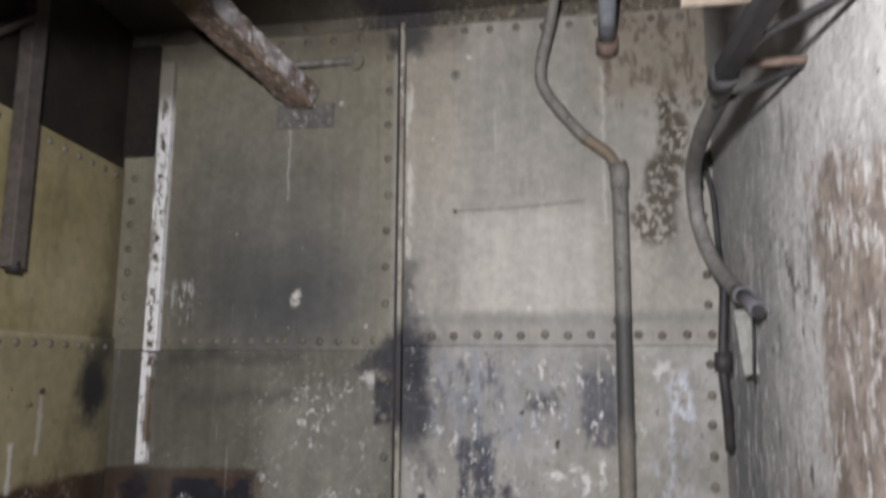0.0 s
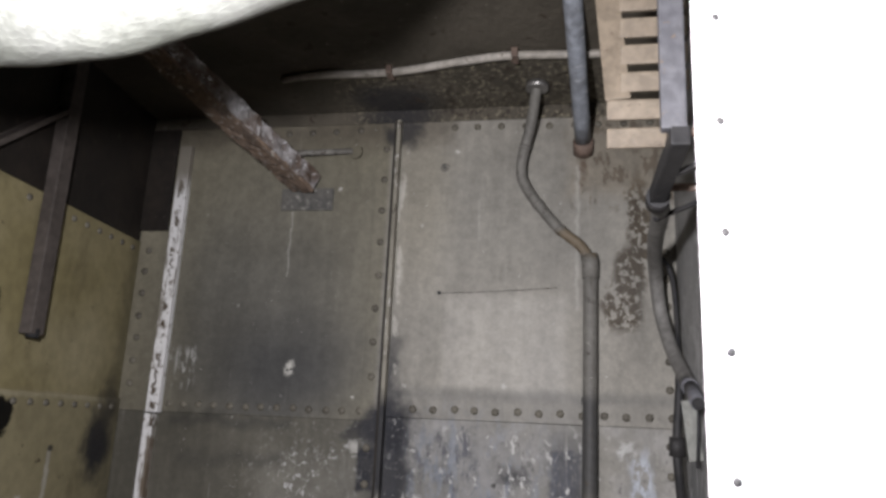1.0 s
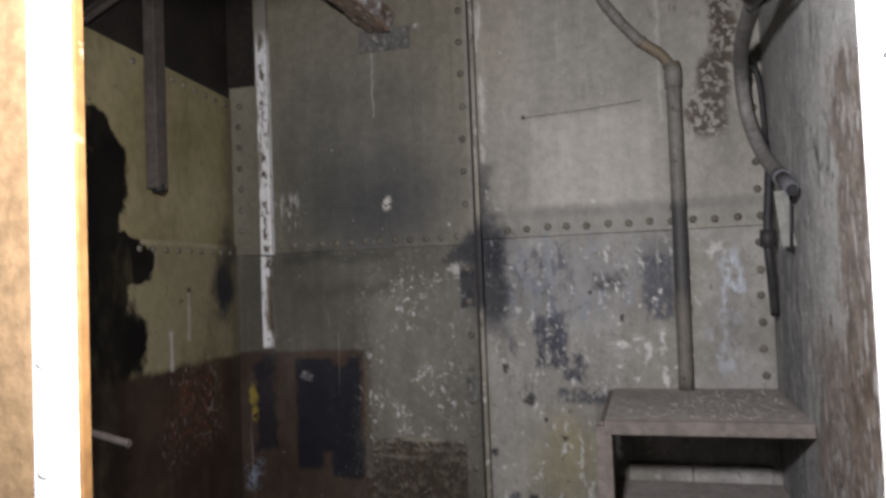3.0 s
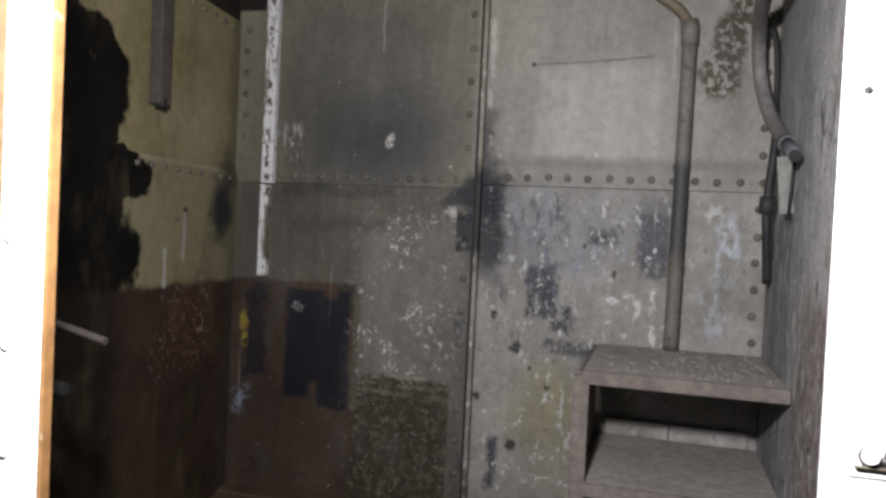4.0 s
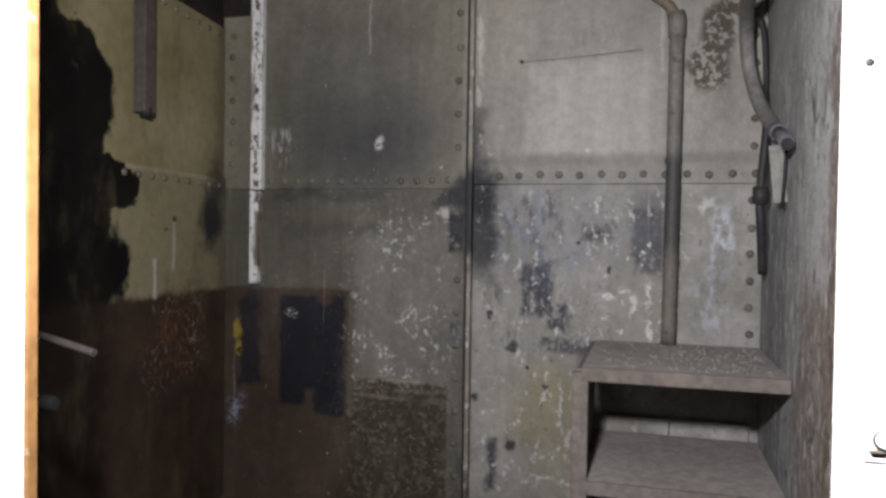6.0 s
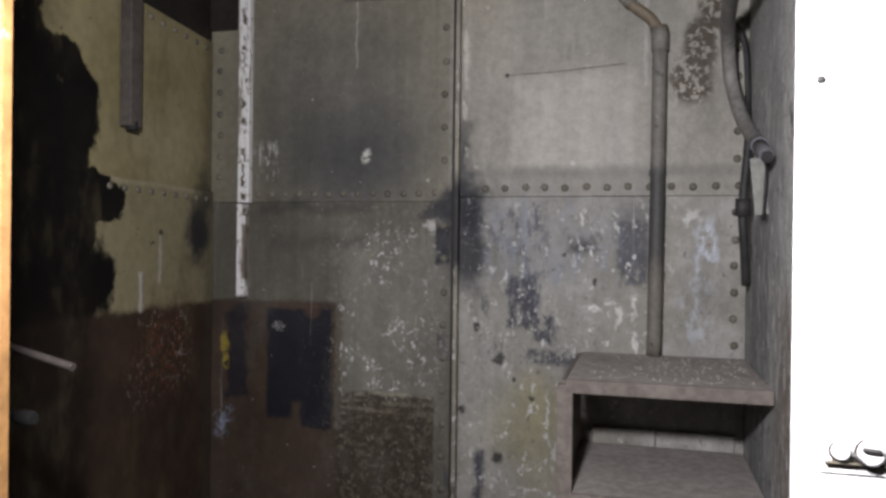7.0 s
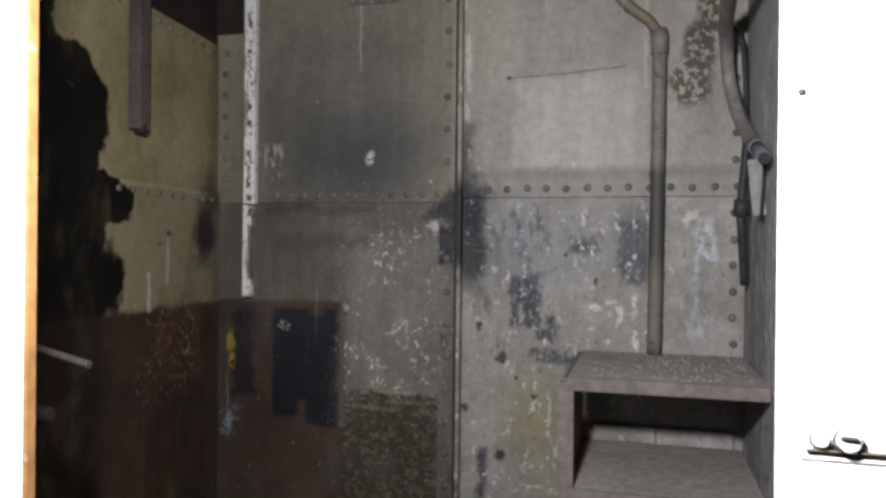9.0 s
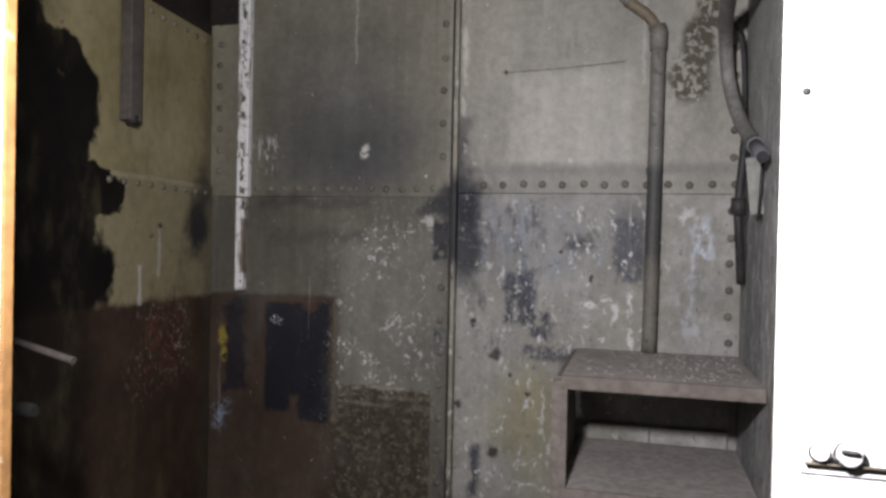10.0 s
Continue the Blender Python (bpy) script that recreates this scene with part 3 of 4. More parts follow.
def bm_dome(r, h, seg=10):
    """A rivet head that looks along -y."""
    bm = bmesh.new()
    rings = []
    for s, y in ((1, 0), (0.9, -0.55 * h), (0.55, -0.9 * h)):
        rings.append([bm.verts.new((r * s * math.cos(2 * math.pi * j / seg), y, r * s * math.sin(2 * math.pi * j / seg))) for j in range(seg)])
    for a, b in zip(rings, rings[1:]):
        for j in range(seg):
            bm.faces.new((a[j], a[(j + 1) % seg], b[(j + 1) % seg], b[j])).smooth = True
    tip = bm.verts.new((0, -h, 0))
    for j in range(seg):
        bm.faces.new((rings[-1][j], rings[-1][(j + 1) % seg], tip)).smooth = True
    bmesh.ops.recalc_face_normals(bm, faces=bm.faces[:])
    return bm


def mesh_of(name, bm, m):
    me = bpy.data.meshes.new(name)
    bm.to_mesh(me)
    bm.free()
    me.materials.append(m)
    return me


def part(name, bm, m, parent=None, label=""):
    ob = new(name, mesh_of(name, bm, m))
    ob.parent = parent
    return tagged(ob, label)


def thing(name, label, category, at=(0, 0, 0), kind="", group=""):
    ob = new(name)
    ob.empty_display_size = 0.05
    ob.location = at
    return tagged(ob, label, category, group, kind)


def structure(name, bm, m, label="", category=""):
    return tagged(part(name, bm, m), label, category, kind="structure")


def fit_under(ob, parts):
    """Keeps parts where they are while ob, moved to its base, carries them."""
    for q in parts:
        q.parent = ob
        q.location = q.location - ob.location


# ---- the compartment ----
Y, XL, XR, ZF, ZC = 1.86, -1.245, 0.615, 0.10, 2.32
LEAN = 0.1


def left_x(y):
    return XL + (Y - y) * LEAN


wall_back = structure("wall_back", bm_box((-1.5, Y + 0.010, ZF), (XR + 0.06, Y + 0.08, ZC)), M_UPPER_R, "riveted grey-olive steel bulkhead with soot and scraped paint", "wall")
part("plate", bm_box((XL, Y - 0.008, 1.253), (-0.312, Y + 0.012, 2.275), 0.002), M_UPPER_L, wall_back, "olive grey plate with a sooty cloud")
part("plate", bm_box((-0.308, Y - 0.008, 1.268), (XR, Y + 0.012, 2.275), 0.002), M_UPPER_R, wall_back, "pale beige-grey plate with a cleaner square")
part("plate", bm_box((XL, Y, ZF), (-0.312, Y + 0.012, 1.262), 0.002), M_LOWER_L, wall_back, "rust-brown lower plate with a black patch")
part("plate", bm_box((-0.724, Y - 0.004, ZF), (-0.366, Y + 0.002, 0.60), 0.003), M_LOWER_L, wall_back, "brown patch plate with scraped paint")
part("plate", bm_box((-0.308, Y, ZF), (XR, Y + 0.012, 1.267), 0.002), M_LOWER_R, wall_back, "grey plate with blue-black scrapes")
part("edge_angle", bm_box((XL, Y - 0.014, 2.272), (XR, Y + 0.01, 2.318), 0.003), M_DECK, wall_back, "brown flaking edge angle under the deckhead")

wall_right = structure("wall_right", bm_box((XR, 0.02, ZF), (XR + 0.06, Y + 0.01, ZC)), M_RIGHT, "pale flaking side wall with red rust", "wall")
bm = bmesh.new()
v = [bm.verts.new(c) for c in [(left_x(y) - d, y, z) for z in (ZF, ZC) for y, d in ((0.02, 0), (Y + 0.01, 0), (Y + 0.01, 0.06), (0.02, 0.06))]]
for q in ((0, 1, 2, 3), (4, 5, 6, 7), (0, 1, 5, 4), (1, 2, 6, 5), (2, 3, 7, 6), (3, 0, 4, 7)):
    bm.faces.new([v[k] for k in q])
bmesh.ops.recalc_face_normals(bm, faces=bm.faces[:])
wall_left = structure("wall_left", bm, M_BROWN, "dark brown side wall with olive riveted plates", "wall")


def side_plate(y0, y1, z0, z1, proud, m, label):
    bm = bmesh.new()
    v = [bm.verts.new((left_x(y) + d, y, z)) for z in (z0, z1) for y, d in ((y0, -0.004), (y1, -0.004), (y1, proud), (y0, proud))]
    for q in ((0, 1, 2, 3), (4, 5, 6, 7), (0, 1, 5, 4), (1, 2, 6, 5), (2, 3, 7, 6), (3, 0, 4, 7)):
        bm.faces.new([v[k] for k in q])
    bmesh.ops.recalc_face_normals(bm, faces=bm.faces[:])
    bmesh.ops.bevel(bm, geom=bm.edges[:], offset=0.002, segments=1, affect="EDGES")
    return part("plate", bm, m, wall_left, label)


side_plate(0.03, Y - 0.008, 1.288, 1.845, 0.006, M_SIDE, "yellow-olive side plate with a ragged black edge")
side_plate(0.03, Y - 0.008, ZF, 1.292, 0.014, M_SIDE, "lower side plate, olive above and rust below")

floor = structure("floor", bm_box((-1.6, 0.0, ZF - 0.06), (XR + 0.1, Y + 0.1, ZF)), M_FLOOR, "dark rusty steel floor plate", "floor")
part("margin_strip", bm_box((XL, Y - 0.07, ZF), (-0.31, Y - 0.002, ZF + 0.012), 0.003), M_FLOOR, floor, "dusty margin strip along the bulkhead")
ceiling = structure("ceiling", bm_box((-1.6, 0.0, ZC), (XR + 0.1, Y + 0.1, ZC + 0.06)), M_DECK, "dirty brown flaking steel deckhead", "ceiling")

# ---- stiffeners ----
mid = structure("stiffener_middle", bm_box((-0.372, Y - 0.016, ZF), (-0.308, Y - 0.002, 2.27), 0.002), M_MID, "grey angle-bar stiffener on the bulkhead", "stiffener")
part("upright_leg", bm_box((-0.308, Y - 0.043, ZF), (-0.288, Y - 0.009, 2.27), 0.002), M_LEG, mid, "beige leg with chipped edges")
part("leg_edge", bm_box((-0.3085, Y - 0.046, ZF), (-0.3000, Y - 0.0435, 2.27), 0.001), M_BROWN, mid, "worn brown edge")
part("joint_strap", bm_box((-0.362, Y - 0.0205, 0.715), (-0.314, Y - 0.012, 0.806), 0.002), M_PAD, mid, "dark brown joint strap")
left = structure("stiffener_left", bm_box((-1.116, Y - 0.034, 1.25), (-1.072, Y - 0.006, 2.2), 0.003), M_STRIP, "flat-bar stiffener with chipped white paint", "stiffener")
part("lower_bar", bm_box((-1.120, Y - 0.030, 0.905), (-1.088, Y + 0.002, 1.246), 0.003), M_STRIP, left)
part("corner_plate", bm_box((XL + 0.002, Y - 0.022, 1.885), (-1.135, Y - 0.006, 2.27), 0.003), M_BROWN, left, "thin dark brown plate in the corner")

# ---- conduit with a bend, from the deckhead down to the step unit ----
t = thing("bent_conduit", "grey bent steel conduit clipped to a riveted bulkhead", "pipe", (0.358, 1.82, 0.77))
run = smooth_line([(0.186, 1.69, 2.318), (0.165, 1.76, 2.22), (0.132, 1.80, 2.09), (0.150, 1.81, 2.01), (0.245, 1.815, 1.885), (0.325, 1.82, 1.815), (0.351, 1.82, 1.745), (0.352, 1.822, 1.60)], 7)
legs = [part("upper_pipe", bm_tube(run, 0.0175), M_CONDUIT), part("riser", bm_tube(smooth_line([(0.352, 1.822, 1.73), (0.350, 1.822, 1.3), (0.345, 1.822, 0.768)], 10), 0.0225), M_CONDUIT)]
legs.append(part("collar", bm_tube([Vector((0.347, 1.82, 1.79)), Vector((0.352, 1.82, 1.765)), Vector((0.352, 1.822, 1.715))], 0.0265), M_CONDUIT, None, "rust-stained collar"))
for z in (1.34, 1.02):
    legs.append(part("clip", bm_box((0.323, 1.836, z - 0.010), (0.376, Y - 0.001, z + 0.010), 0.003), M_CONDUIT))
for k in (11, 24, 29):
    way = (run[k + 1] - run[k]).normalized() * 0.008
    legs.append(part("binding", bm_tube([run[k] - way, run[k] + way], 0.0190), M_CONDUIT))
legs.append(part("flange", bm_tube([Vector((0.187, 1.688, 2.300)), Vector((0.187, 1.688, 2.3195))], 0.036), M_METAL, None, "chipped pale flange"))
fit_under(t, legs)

# ---- blue-grey pipe ----
t = thing("blue_pipe", "blue-grey painted pipe sloping from the deckhead to the bulkhead", "pipe", (0.33, 1.845, 2.16))
fit_under(t, [part("pipe", bm_tube([Vector((0.33, 1.845, 2.165)), Vector((0.325, 1.70, 2.205)), Vector((0.305, 1.22, 2.318)), Vector((0.303, 1.17, 2.335))], 0.026), M_BLUE),
              part("socket", bm_tube([Vector((0.331, 1.856, 2.145)), Vector((0.33, 1.82, 2.175))], 0.034), M_STUD, None, "rusty wall socket")])

# ---- deckhead cable ----
t = thing("deckhead_cable", "pale sheathed cable clipped along the brown deckhead", "cable", (0.1, 1.5, ZC))
line = smooth_line([(-0.62, 1.56, 2.309), (-0.50, 1.54, 2.308), (-0.257, 1.54, 2.306), (0.0, 1.49, 2.307), (0.136, 1.473, 2.306), (0.36, 1.49, 2.308), (0.60, 1.48, 2.308)], 6)
bits = [part("sheath", bm_tube(line, 0.0125, 12), M_PALE)]
for x, y in ((-0.257, 1.54), (0.136, 1.473), (0.43, 1.49)):
    bits.append(part("clip", bm_box((x - 0.010, y - 0.026, 2.290), (x + 0.010, y + 0.026, ZC), 0.004), M_STUD))
fit_under(t, bits)

# ---- raking strut and its pad ----
t = thing("raking_strut", "scaly rusted angle strut bolted to a pad on the bulkhead", "strut", (-0.62, 1.85, 1.97))
a, b = Vector((-0.622, 1.815, 2.018)), Vector((-0.95, 0.86, 2.315))
fit_under(t, [part("flange", roughen(bm_bar(a, b, 0.098, 0.011, 0.0, None, (0.15, 0, 1)), 0.006, 28, 7), M_RUST),
              part("web", roughen(bm_bar(a + Vector((0.044, 0, 0.030)), b + Vector((0.044, 0, 0.030)), 0.010, 0.055, 0.0, None, (0.15, 0, 1)), 0.007, 28, 7), M_WEB, None, "web with bare pale metal"),
              part("pad", bm_box((-0.712, Y - 0.016, 1.955), (-0.522, Y - 0.007, 2.035), 0.003), M_PAD, None, "grey pitted pad plate")])

t = thing("stub_pipe", "short grey pipe stub with a rosette on the bulkhead", "pipe", (-0.45, 1.85, 2.168))
fit_under(t, [part("stub", bm_tube([Vector((-0.68, 1.79, 2.145)), Vector((-0.58, 1.80, 2.150)), Vector((-0.46, 1.835, 2.166))], 0.010, 10), M_PIPE),
              part("rosette", bm_tube([Vector((-0.455, 1.838, 2.167)), Vector((-0.452, 1.853, 2.167))], 0.026), M_UPPER_L)])

# ---- hanging channel on the left wall ----
t = thing("hanging_channel", "brown painted steel channel hanging beside the olive wall", "channel", (-1.165, 1.34, ZC))
fit_under(t, [part("channel", bm_box((-1.170, 1.262, 1.440), (-1.130, 1.312, ZC), 0.004), M_STRAP), part("brace", bm_bar((-1.150, 1.28, 2.10), (-1.125, 0.91, 1.80), 0.04, 0.010), M_STRAP),
              part("end_bolt", bm_tube([Vector((-1.146, 1.288, 1.430)), Vector((-1.146, 1.288, 1.455))], 0.018), M_BLACK)])

# ---- lever and valve on the left wall ----
t = thing("wall_lever", "pale wooden lever reaching out of the dark side wall", "lever", (-1.08, 0.36, 1.02))
# one lever: shaft coloured for the door jamb's shadow, tip for the light
fit_under(t, [part("shaft", bm_tube([Vector((left_x(0.36) - 0.005, 0.36, 1.035)), Vector((-0.80, 0.372, 0.966)), Vector((-0.547, 0.387, 0.906))], lambda u: 0.008 - 0.003 * u, 12), M_SHADED),
              part("lit_tip", bm_tube([Vector((-0.672, 0.3795, 0.9357)), Vector((-0.547, 0.387, 0.906)), Vector((-0.545, 0.387, 0.9055))], 0.0066, 12), M_STRAP, None, "lit tip of the wooden lever, paler than its shaded shaft"),
              part("boss", bm_tube([Vector((left_x(0.36) - 0.004, 0.36, 1.037)), Vector((left_x(0.36) + 0.03, 0.361, 1.030))], 0.03, 16), M_BLACK)])
t = thing("side_valve", "dim grey valve knob on a stem from the side wall", "valve", (-1.08, 0.42, 0.82))
# stem and knob coloured near black for the dim light on them
fit_under(t, [part("stem", bm_tube([Vector((left_x(0.42) - 0.005, 0.42, 0.84)), Vector((-0.67, 0.42, 0.812))], 0.009, 10), M_SHADED),
              part("knob", bm_tube([Vector((-0.685, 0.42, 0.813)), Vector((-0.675, 0.42, 0.812)), Vector((-0.655, 0.42, 0.811)), Vector((-0.648, 0.42, 0.811))], lambda u: 0.009 if u in (0.0, 1.0) else 0.013, 16), M_SHADED)])

# ---- slatted rack at the right wall ----
t = thing("slatted_rack", "tan slatted panel on a dark grey post with rusty wall studs", "rack", (0.49, 0.72, 1.73))
bits = [part("post", bm_box((0.456, 0.672, 1.728), (0.497, 0.696, ZC), 0.004), M_BAR, None, "dark grey flat post"),
        part("arm", bm_bar((0.486, 0.672, 1.716), (0.478, 1.01, 1.716), 0.032, 0.034, 0.004), M_BLACK, None, "black arm"),
        part("margin", bm_bar((0.350, 0.747, ZC - 0.002), (0.392, 0.747, 1.815), 0.044, 0.008, 0.002, None, (0, 1, 0)), M_TAN)]
for k in range(11):
    z = 1.724 + 0.0525 * k
    x0 = 0.372 if k < 2 else 0.396
    bits.append(part("slat", bm_box((x0, 0.738, z), (0.512 if k > 1 else 0.472, 0.752, z + 0.035), 0.003, None, Euler((radians(14), 0, 0)).to_matrix()), M_TAN))
for y, z in ((0.69, 1.727), (0.985, 1.732)):
    bits.append(part("stud", bm_tube([Vector((0.490, y, z)), Vector((XR + 0.004, y + 0.005, z))], 0.0085, 10), M_STUD, None, "rusty stud"))
    bits.append(part("stay", bm_bar((XR - 0.002, y + 0.010, z - 0.006), (0.485, y + 0.15, z - 0.024), 0.009, 0.010), M_BLACK))
fit_under(t, bits)
t = thing("wall_bar", "black bar with a white end standing off the flaking wall", "bar", (0.585, 0.93, ZC))
fit_under(t, [part("bar", bm_box((0.550, 0.90, 1.885), (0.594, 0.93, 2.05), 0.004), M_BLACK), part("white_end", bm_box((0.551, 0.901, 2.05), (0.593, 0.929, ZC), 0.004), M_WHITE)])

# ---- hose, black cable and tag at the right corner ----
t = thing("corner_hose", "grey armoured hose hanging from a rack arm, open at its end", "hose", (0.480, 0.985, 1.712))
hose = smooth_line([(0.481, 1.016, 1.714), (0.500, 1.15, 1.728), (0.516, 1.45, 1.742), (0.538, 1.71, 1.722), (0.557, 1.79, 1.61), (0.580, 1.73, 1.49), (0.594, 1.58, 1.405), (0.592, 1.46, 1.368)], 7)
fit_under(t, [part("hose", bm_tube(hose, 0.0205), M_HOSE), part("collar", bm_tube([Vector((0.592, 1.50, 1.378)), Vector((0.592, 1.455, 1.366))], 0.0215), M_BAR),
              part("nozzle", bm_tube([Vector((0.592, 1.46, 1.367)), Vector((0.591, 1.385, 1.345)), Vector((0.588, 1.315, 1.322))], lambda u: 0.0185 - 0.002 * u), M_BAR),
              # black sleeve added to hide the hose end that catches the lamp
              part("end_sleeve", bm_tube([Vector((0.480, 0.985, 1.714)), Vector((0.482, 1.035, 1.715))], 0.0245), M_BLACK, None, "added black sleeve over the bright hose end"),
              # black cap in place of the nozzle's dark hollow
              part("mouth", bm_tube([Vector((0.588, 1.316, 1.323)), Vector((0.588, 1.309, 1.3195))], 0.0145), M_BLACK)])
t = thing("black_cable", "black rubber cable with a plug hanging in the corner", "cable", (0.60, 1.65, 1.0))
fit_under(t, [part("cable", bm_tube(smooth_line([(0.593, 1.66, 1.425), (0.586, 1.66, 1.33), (0.578, 1.66, 1.215), (0.584, 1.67, 1.12), (0.597, 1.72, 1.00)], 6), 0.0125, 10), M_BLACK),
              part("upper_run", bm_tube(smooth_line([(0.553, 1.70, 1.752), (0.580, 1.76, 1.740), (0.595, 1.76, 1.669), (0.600, 1.75, 1.53), (0.593, 1.67, 1.43)], 6), 0.008, 10), M_BLACK),
              part("plug", bm_tube([Vector((0.579, 1.655, 1.245)), Vector((0.578, 1.658, 1.195))], 0.021, 12), M_BLACK)])
t = thing("label_tag", "pale grey blank tag hanging on the flaking wall", "tag", (0.608, 1.48, 1.32))
fit_under(t, [part("plate", bm_box((0.574, 1.448, 1.190), (0.609, 1.452, 1.335), 0.001, None, Euler((0, radians(-6), radians(12))).to_matrix()), M_TAG), part("wire", bm_tube([Vector((0.609, 1.440, 1.350)), Vector((0.600, 1.438, 1.175))], 0.004, 8), M_BLACK)])

# ---- nail and wire over the clean square ----
t = thing("wire_on_nail", "thin dark wire on a nail across the beige plate", "wire", (-0.132, 1.85, 1.669))
fit_under(t, [part("nail", bm_tube([Vector((-0.132, 1.842, 1.669)), Vector((-0.132, 1.853, 1.669))], 0.006, 8), M_BLACK),
              part("wire", bm_tube(smooth_line([(-0.132, 1.8495, 1.669), (0.05, 1.8495, 1.676), (0.25, 1.8495, 1.690)], 5), 0.0016, 6), M_PIPE)])
t = thing("eye_stud", "small grey stud with a ring on the beige plate", "stud", (-0.132, 1.852, 2.103))
fit_under(t, [part("boss", bm_tube([Vector((-0.132, 1.853, 2.103)), Vector((-0.132, 1.843, 2.103))], 0.007, 12), M_PAD),
              part("ring", bm_tube([Vector((-0.132 + 0.013 * math.cos(a), 1.849, 2.103 + 0.013 * math.sin(a))) for a in [0.35 * k for k in range(18)]], 0.0025, 6), M_CONDUIT)])

# ---- step unit ----
t = thing("step_unit", "dusty brown steel steps boxed against the corner", "steps", (0.37, 1.6, ZF))
bits = []
for k, z in enumerate((0.765, 0.475, 0.185)):
    bits.append(part("tread", bm_box((0.122, 1.335, z - 0.012), (XR - 0.002, Y - 0.002, z), 0.003), M_DUST, None, "dusty tread"))
    bits.append(part("nosing", bm_box((0.122, 1.322, z - 0.034), (XR - 0.002, 1.337, z + 0.001), 0.004), M_STEP))
    if k:
        bits.append(part("back_rail", bm_box((0.16, Y - 0.022, z + 0.002), (0.352, Y - 0.002, z + 0.055), 0.003), M_LOWER_R, None, "grey back rail"))
        bits.append(part("back_rail", bm_box((0.356, Y - 0.022, z + 0.002), (0.585, Y - 0.002, z + 0.055), 0.003), M_LOWER_R, None, "grey back rail"))
bits.append(part("side_panel", bm_box((0.108, 1.345, ZF), (0.120, Y - 0.002, 0.760), 0.002), M_STEP))
bits.append(part("stringer", bm_box((0.100, 1.324, ZF), (0.140, 1.346, 0.752), 0.003), M_STEP))
fit_under(t, bits)

# ---- paint flakes lying on the top tread ----
chance = random.Random(11)
bm = bmesh.new()
for _ in range(260):
    x, y, q = 0.16 + 0.43 * chance.random() ** 0.7, chance.uniform(1.36, 1.84), chance.uniform(0.0010, 0.0040)
    bm_box((x - q, y - q * chance.uniform(0.5, 1.2), 0.7652), (x + q, y + q, 0.7652 + chance.uniform(0.0008, 0.003)), 0.0, bm, Euler((0, 0, chance.uniform(0, 3))).to_matrix())
tagged(part("paint_flakes", bm, M_DUST), "loose beige and brown paint flakes on the dusty tread", "debris", kind="stuff")

# ---- lagged duct over the doorway ----
t = thing("lagged_duct", "white cloth-lagged duct curving up under the deckhead", "duct", (-0.5, 0.27, 1.80))
bend = smooth_line([(-1.11, 0.27, 1.835), (-0.65, 0.27, 1.838), (-0.36, 0.27, 1.848), (-0.17, 0.27, 1.880), (-0.03, 0.27, 1.96), (0.07, 0.27, 2.11), (0.10, 0.27, 2.34)], 9)
fit_under(t, [part("lagging", bm_tube(bend, 0.150, 40, None, 0.06), M_LAG)])

# ---- doorway wall, seen from the passage ----
DL, DR, DT, DB = -0.295, 0.413, 1.86, 0.22
front = structure("wall_front", bm_box((DR, 0.002, 0.0), (2.0, 0.022, 2.45)), M_WHITE, "white painted doorway bulkhead", "wall")
part("panel", bm_box((-2.0, 0.002, 0.0), (DL - 0.053, 0.022, 2.45), 0.001), M_BOARD, front, "tan varnished wood board beside the doorway")
part("header", bm_box((DL - 0.046, 0.002, DT), (DR, 0.022, 2.45)), M_WHITE, front)
part("sill", bm_box((DL - 0.046, 0.002, 0.0), (DR, 0.022, DB)), M_WHITE, front)
part("right_jamb", bm_box((DR - 0.003, -0.001, DB), (DR + 0.40, 0.0225, DT), 0.002), M_WHITE, front)
# unseen dark boards added behind the doorway wall to cut bounce light
part("bounce_backing", bm_box((DR + 0.012, 0.0235, ZF), (XR - 0.002, 0.031, ZC)), M_BROWN, front, "unseen dark backing added to cut bounce light")
part("bounce_backing", bm_box((left_x(0.03) + 0.002, 0.0235, ZF), (DL - 0.042, 0.031, ZC)), M_BROWN, front, "unseen dark backing added to cut bounce light")
part("bounce_backing", bm_box((DL - 0.046, 0.0235, DT + 0.01), (DR + 0.008, 0.031, ZC)), M_BROWN, front, "unseen dark backing added to cut bounce light")
frame_strip = structure("door_frame_strip", bm_box((DL - 0.0465, -0.004, DB), (DL - 0.0025, 0.018, DT), 0.0015), M_WHITE, "white door frame strip with ochre edge and bolts", "door frame")
part("edge_lining", bm_box((DL - 0.0022, 0.006, DB), (DL + 0.003, 0.018, DT), 0.001), M_EDGE, frame_strip, "ochre wood lining")

# ---- latch plate at the doorway ----
t = thing("door_latch", "white painted latch catch with two bosses on the doorway", "latch", (0.455, -0.01, 0.95))
bits = [part("back_plate", bm_box((0.424, -0.0026, 0.946), (0.492, 0.0018, 0.988), 0.0006), M_WHITE)]
# dark rings stand in for the shaded gaps round the bosses
for x, q in ((0.4365, 0.0060), (0.4555, 0.0088)):
    bits.append(part("gap_ring", bm_tube([Vector((x, -0.0035, 0.9615)), Vector((x, -0.0055, 0.9615))], q + 0.0012, 24), M_STRAP, None, "dark ring drawn for the shaded gap round the boss"))
    bits.append(part("boss", bm_tube([Vector((x + 0.0005, -0.005, 0.9623)), Vector((x + 0.0005, -0.008, 0.9623)), Vector((x + 0.0005, -0.009, 0.9623))], lambda u, q=q: q if u < 0.9 else q * 0.8, 24), M_WHITE))
bits.append(part("bolt", bm_bar((0.4435, -0.007, 0.9615), (0.4525, -0.007, 0.955), 0.004, 0.003), M_METAL, None, "bare steel bolt"))
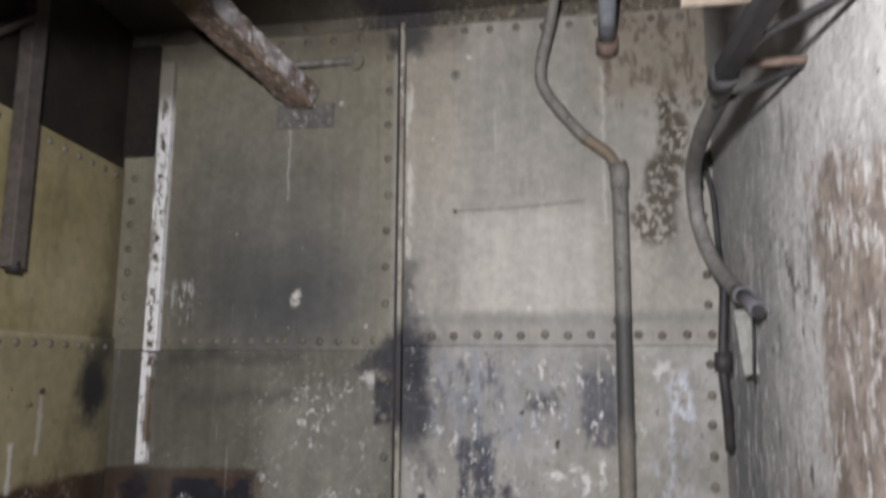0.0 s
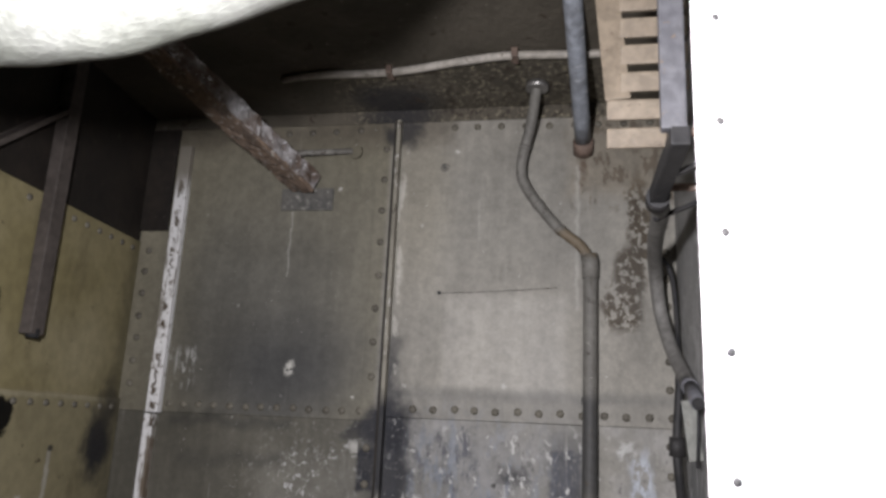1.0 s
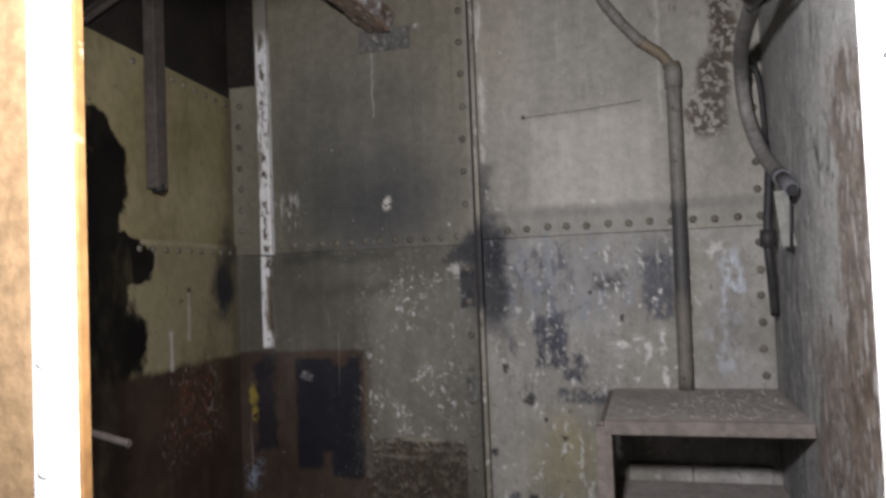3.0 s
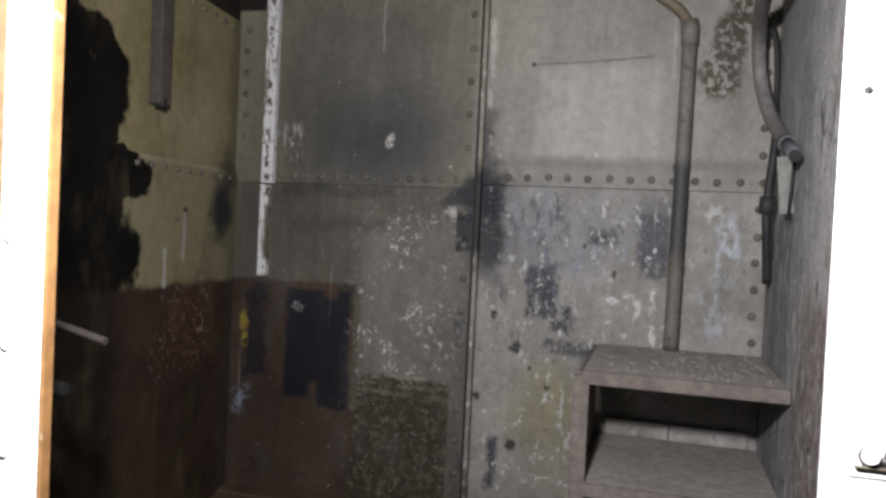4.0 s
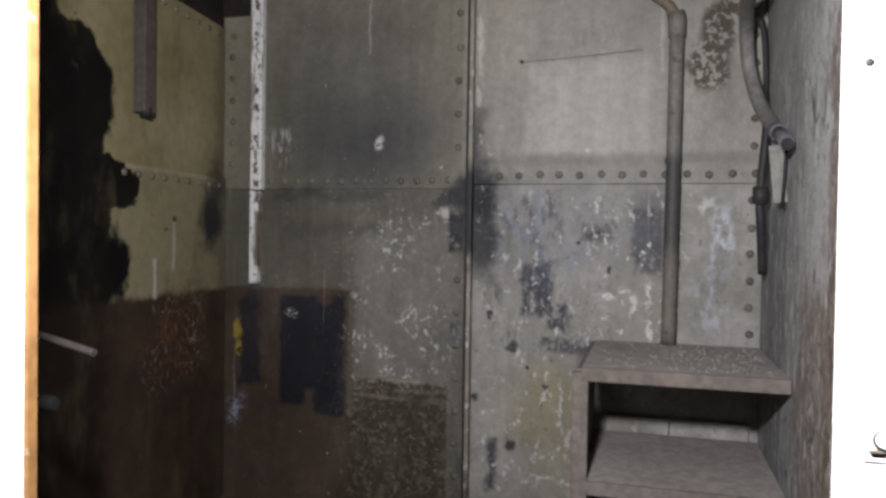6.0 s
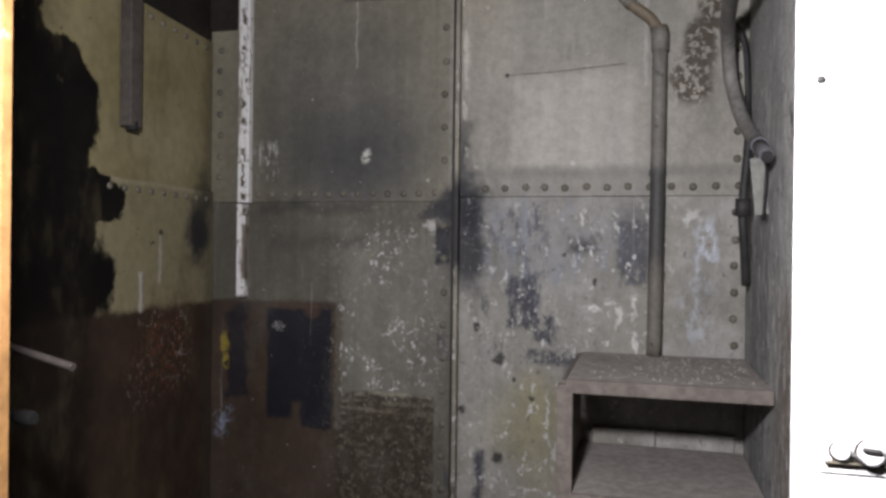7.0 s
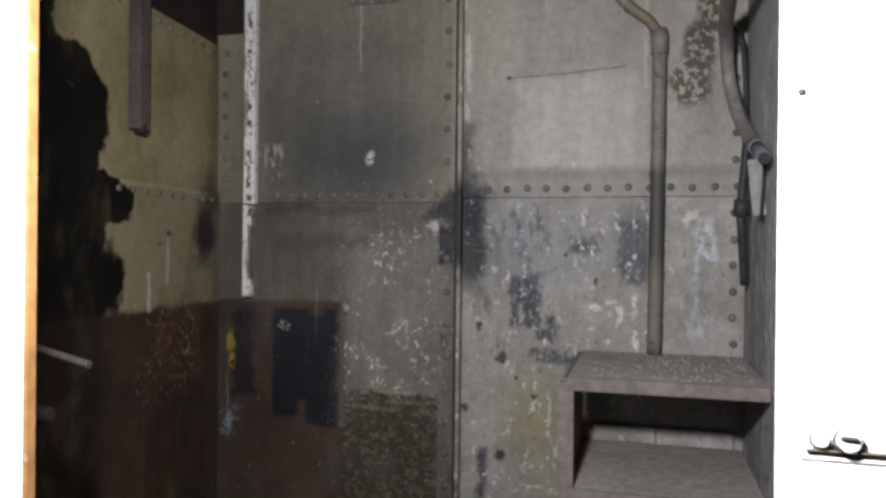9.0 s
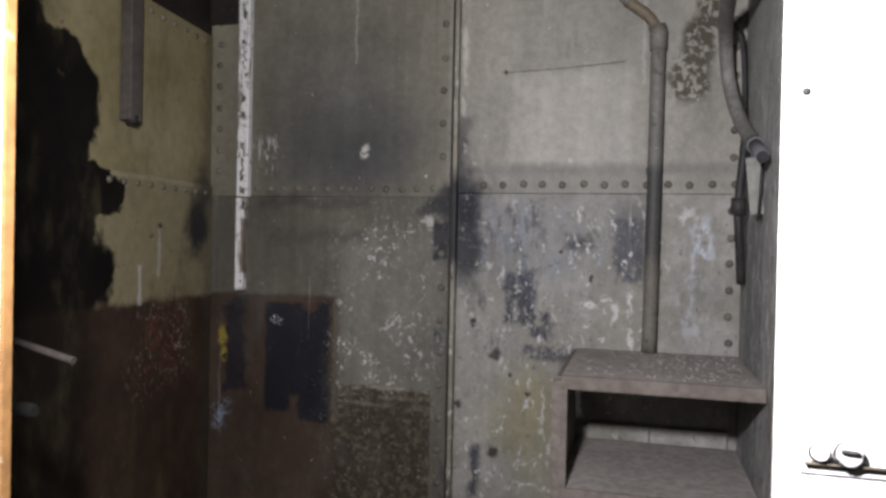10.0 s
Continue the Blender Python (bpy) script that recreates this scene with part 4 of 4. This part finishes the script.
bits.append(part("keeper", bm_bar((0.449, -0.0105, 0.966), (0.461, -0.0105, 0.965), 0.0025, 0.002), M_METAL, None, "bare steel keeper"))
# dark strip stands in for the shaded crevice under the latch
bits.append(part("crevice_strip", bm_box((0.427, -0.006, 0.9530), (0.487, -0.002, 0.9545), 0.0005), M_COLLAR, None, "dark strip drawn for the shaded crevice below the bosses"))
fit_under(t, bits)

# ---- unseen passage added round the camera, walls dark to limit bounce light ----
structure("wall_passage_rear", bm_box((-2.0, -2.3, 0.0), (2.0, -2.24, 2.45)), M_OUT, "unseen passage wall, added and dark to limit bounce light", "wall")
structure("wall_passage_left", bm_box((-2.06, -2.3, 0.0), (-2.0, 0.02, 2.45)), M_OUT, "unseen passage wall, added and dark to limit bounce light", "wall")
structure("wall_passage_right", bm_box((2.0, -2.3, 0.0), (2.06, 0.02, 2.45)), M_OUT, "unseen passage wall, added and dark to limit bounce light", "wall")
structure("floor_passage", bm_box((-2.06, -2.3, -0.06), (2.06, 0.002, 0.0)), M_FLOOR, "unseen passage floor, added to close the space", "floor")
structure("ceiling_passage", bm_box((-2.06, -2.3, 2.45), (2.06, 0.022, 2.51)), M_OUT, "unseen passage ceiling, added and dark to limit bounce light", "ceiling")

# ---- rivets and screws ----
HEAD = mesh_of("rivet", bm_dome(0.0125, 0.008), M_RIVET)
SIDE_HEAD = mesh_of("rivet", bm_dome(0.0105, 0.008), M_RIVET)
BOLT = mesh_of("bolt", bm_dome(0.0085, 0.003, 16), M_WHITE)
PLUG = mesh_of("plug", bm_dome(0.0125, 0.0012, 20), M_WHITE)
SCREW = mesh_of("screw", bm_dome(0.0034, 0.0012), M_BLACK)
rng = random.Random(4)


def rivet(x, y, z, parent, mesh=None, name="rivet", turn=0.0):
    ob = new(name, mesh or HEAD)
    j = 0.0025 if mesh in (None, HEAD) else 0.0
    ob.location = (x + rng.uniform(-j, j), y, z + rng.uniform(-j, j))
    ob.rotation_euler = (0, rng.uniform(0, 6.28), 0) if not turn else (0, 0, turn)
    ob.parent = parent
    return ob


UP, LO = Y - 0.008, Y
for k in range(13):
    rivet(-0.2 + 0.0657 * k, UP, 1.297, wall_back)
for k in range(13):
    rivet(-1.05 + 0.056 * k, UP, 1.281, wall_back)
for k in range(9):
    rivet(-0.105 + 0.081 * k, UP, 2.246, wall_back)
for k in range(5):
    rivet(-0.80 + 0.09 * k, UP, 2.246, wall_back)
for k in range(13):
    rivet(-1.205, UP, 1.345 + 0.078 * k, wall_back)
for k in range(8):
    rivet(0.583, UP if k > 1 else UP, 1.378 + 0.085 * k, wall_back)
for k in range(6):
    rivet(0.582, LO, 1.214 - 0.082 * k, wall_back)
for k in range(8):
    rivet(-0.342, Y - 0.016, 1.39 + 0.112 * k, mid)
for k in range(10):
    rivet(-0.342, Y - 0.016, 1.17 - 0.112 * k, mid)
for k in range(9):
    y = 1.22 + 0.072 * k
    rivet(left_x(y) + 0.014, y, 1.262, wall_left, SIDE_HEAD, "rivet", radians(84.3))
    rivet(left_x(y) + 0.006, y, 1.812, wall_left, SIDE_HEAD, "rivet", radians(84.3))
for k in range(-6, 7):
    if k >= 0:
        rivet(0.4225, -0.001, 1.220 + 0.0765 * k, front, SCREW, "screw")
    rivet(DL - 0.034, -0.004, 1.081 + 0.107 * k, frame_strip, BOLT, "bolt")
rivet(0.457, -0.001, 1.0225, front, PLUG, "plug")
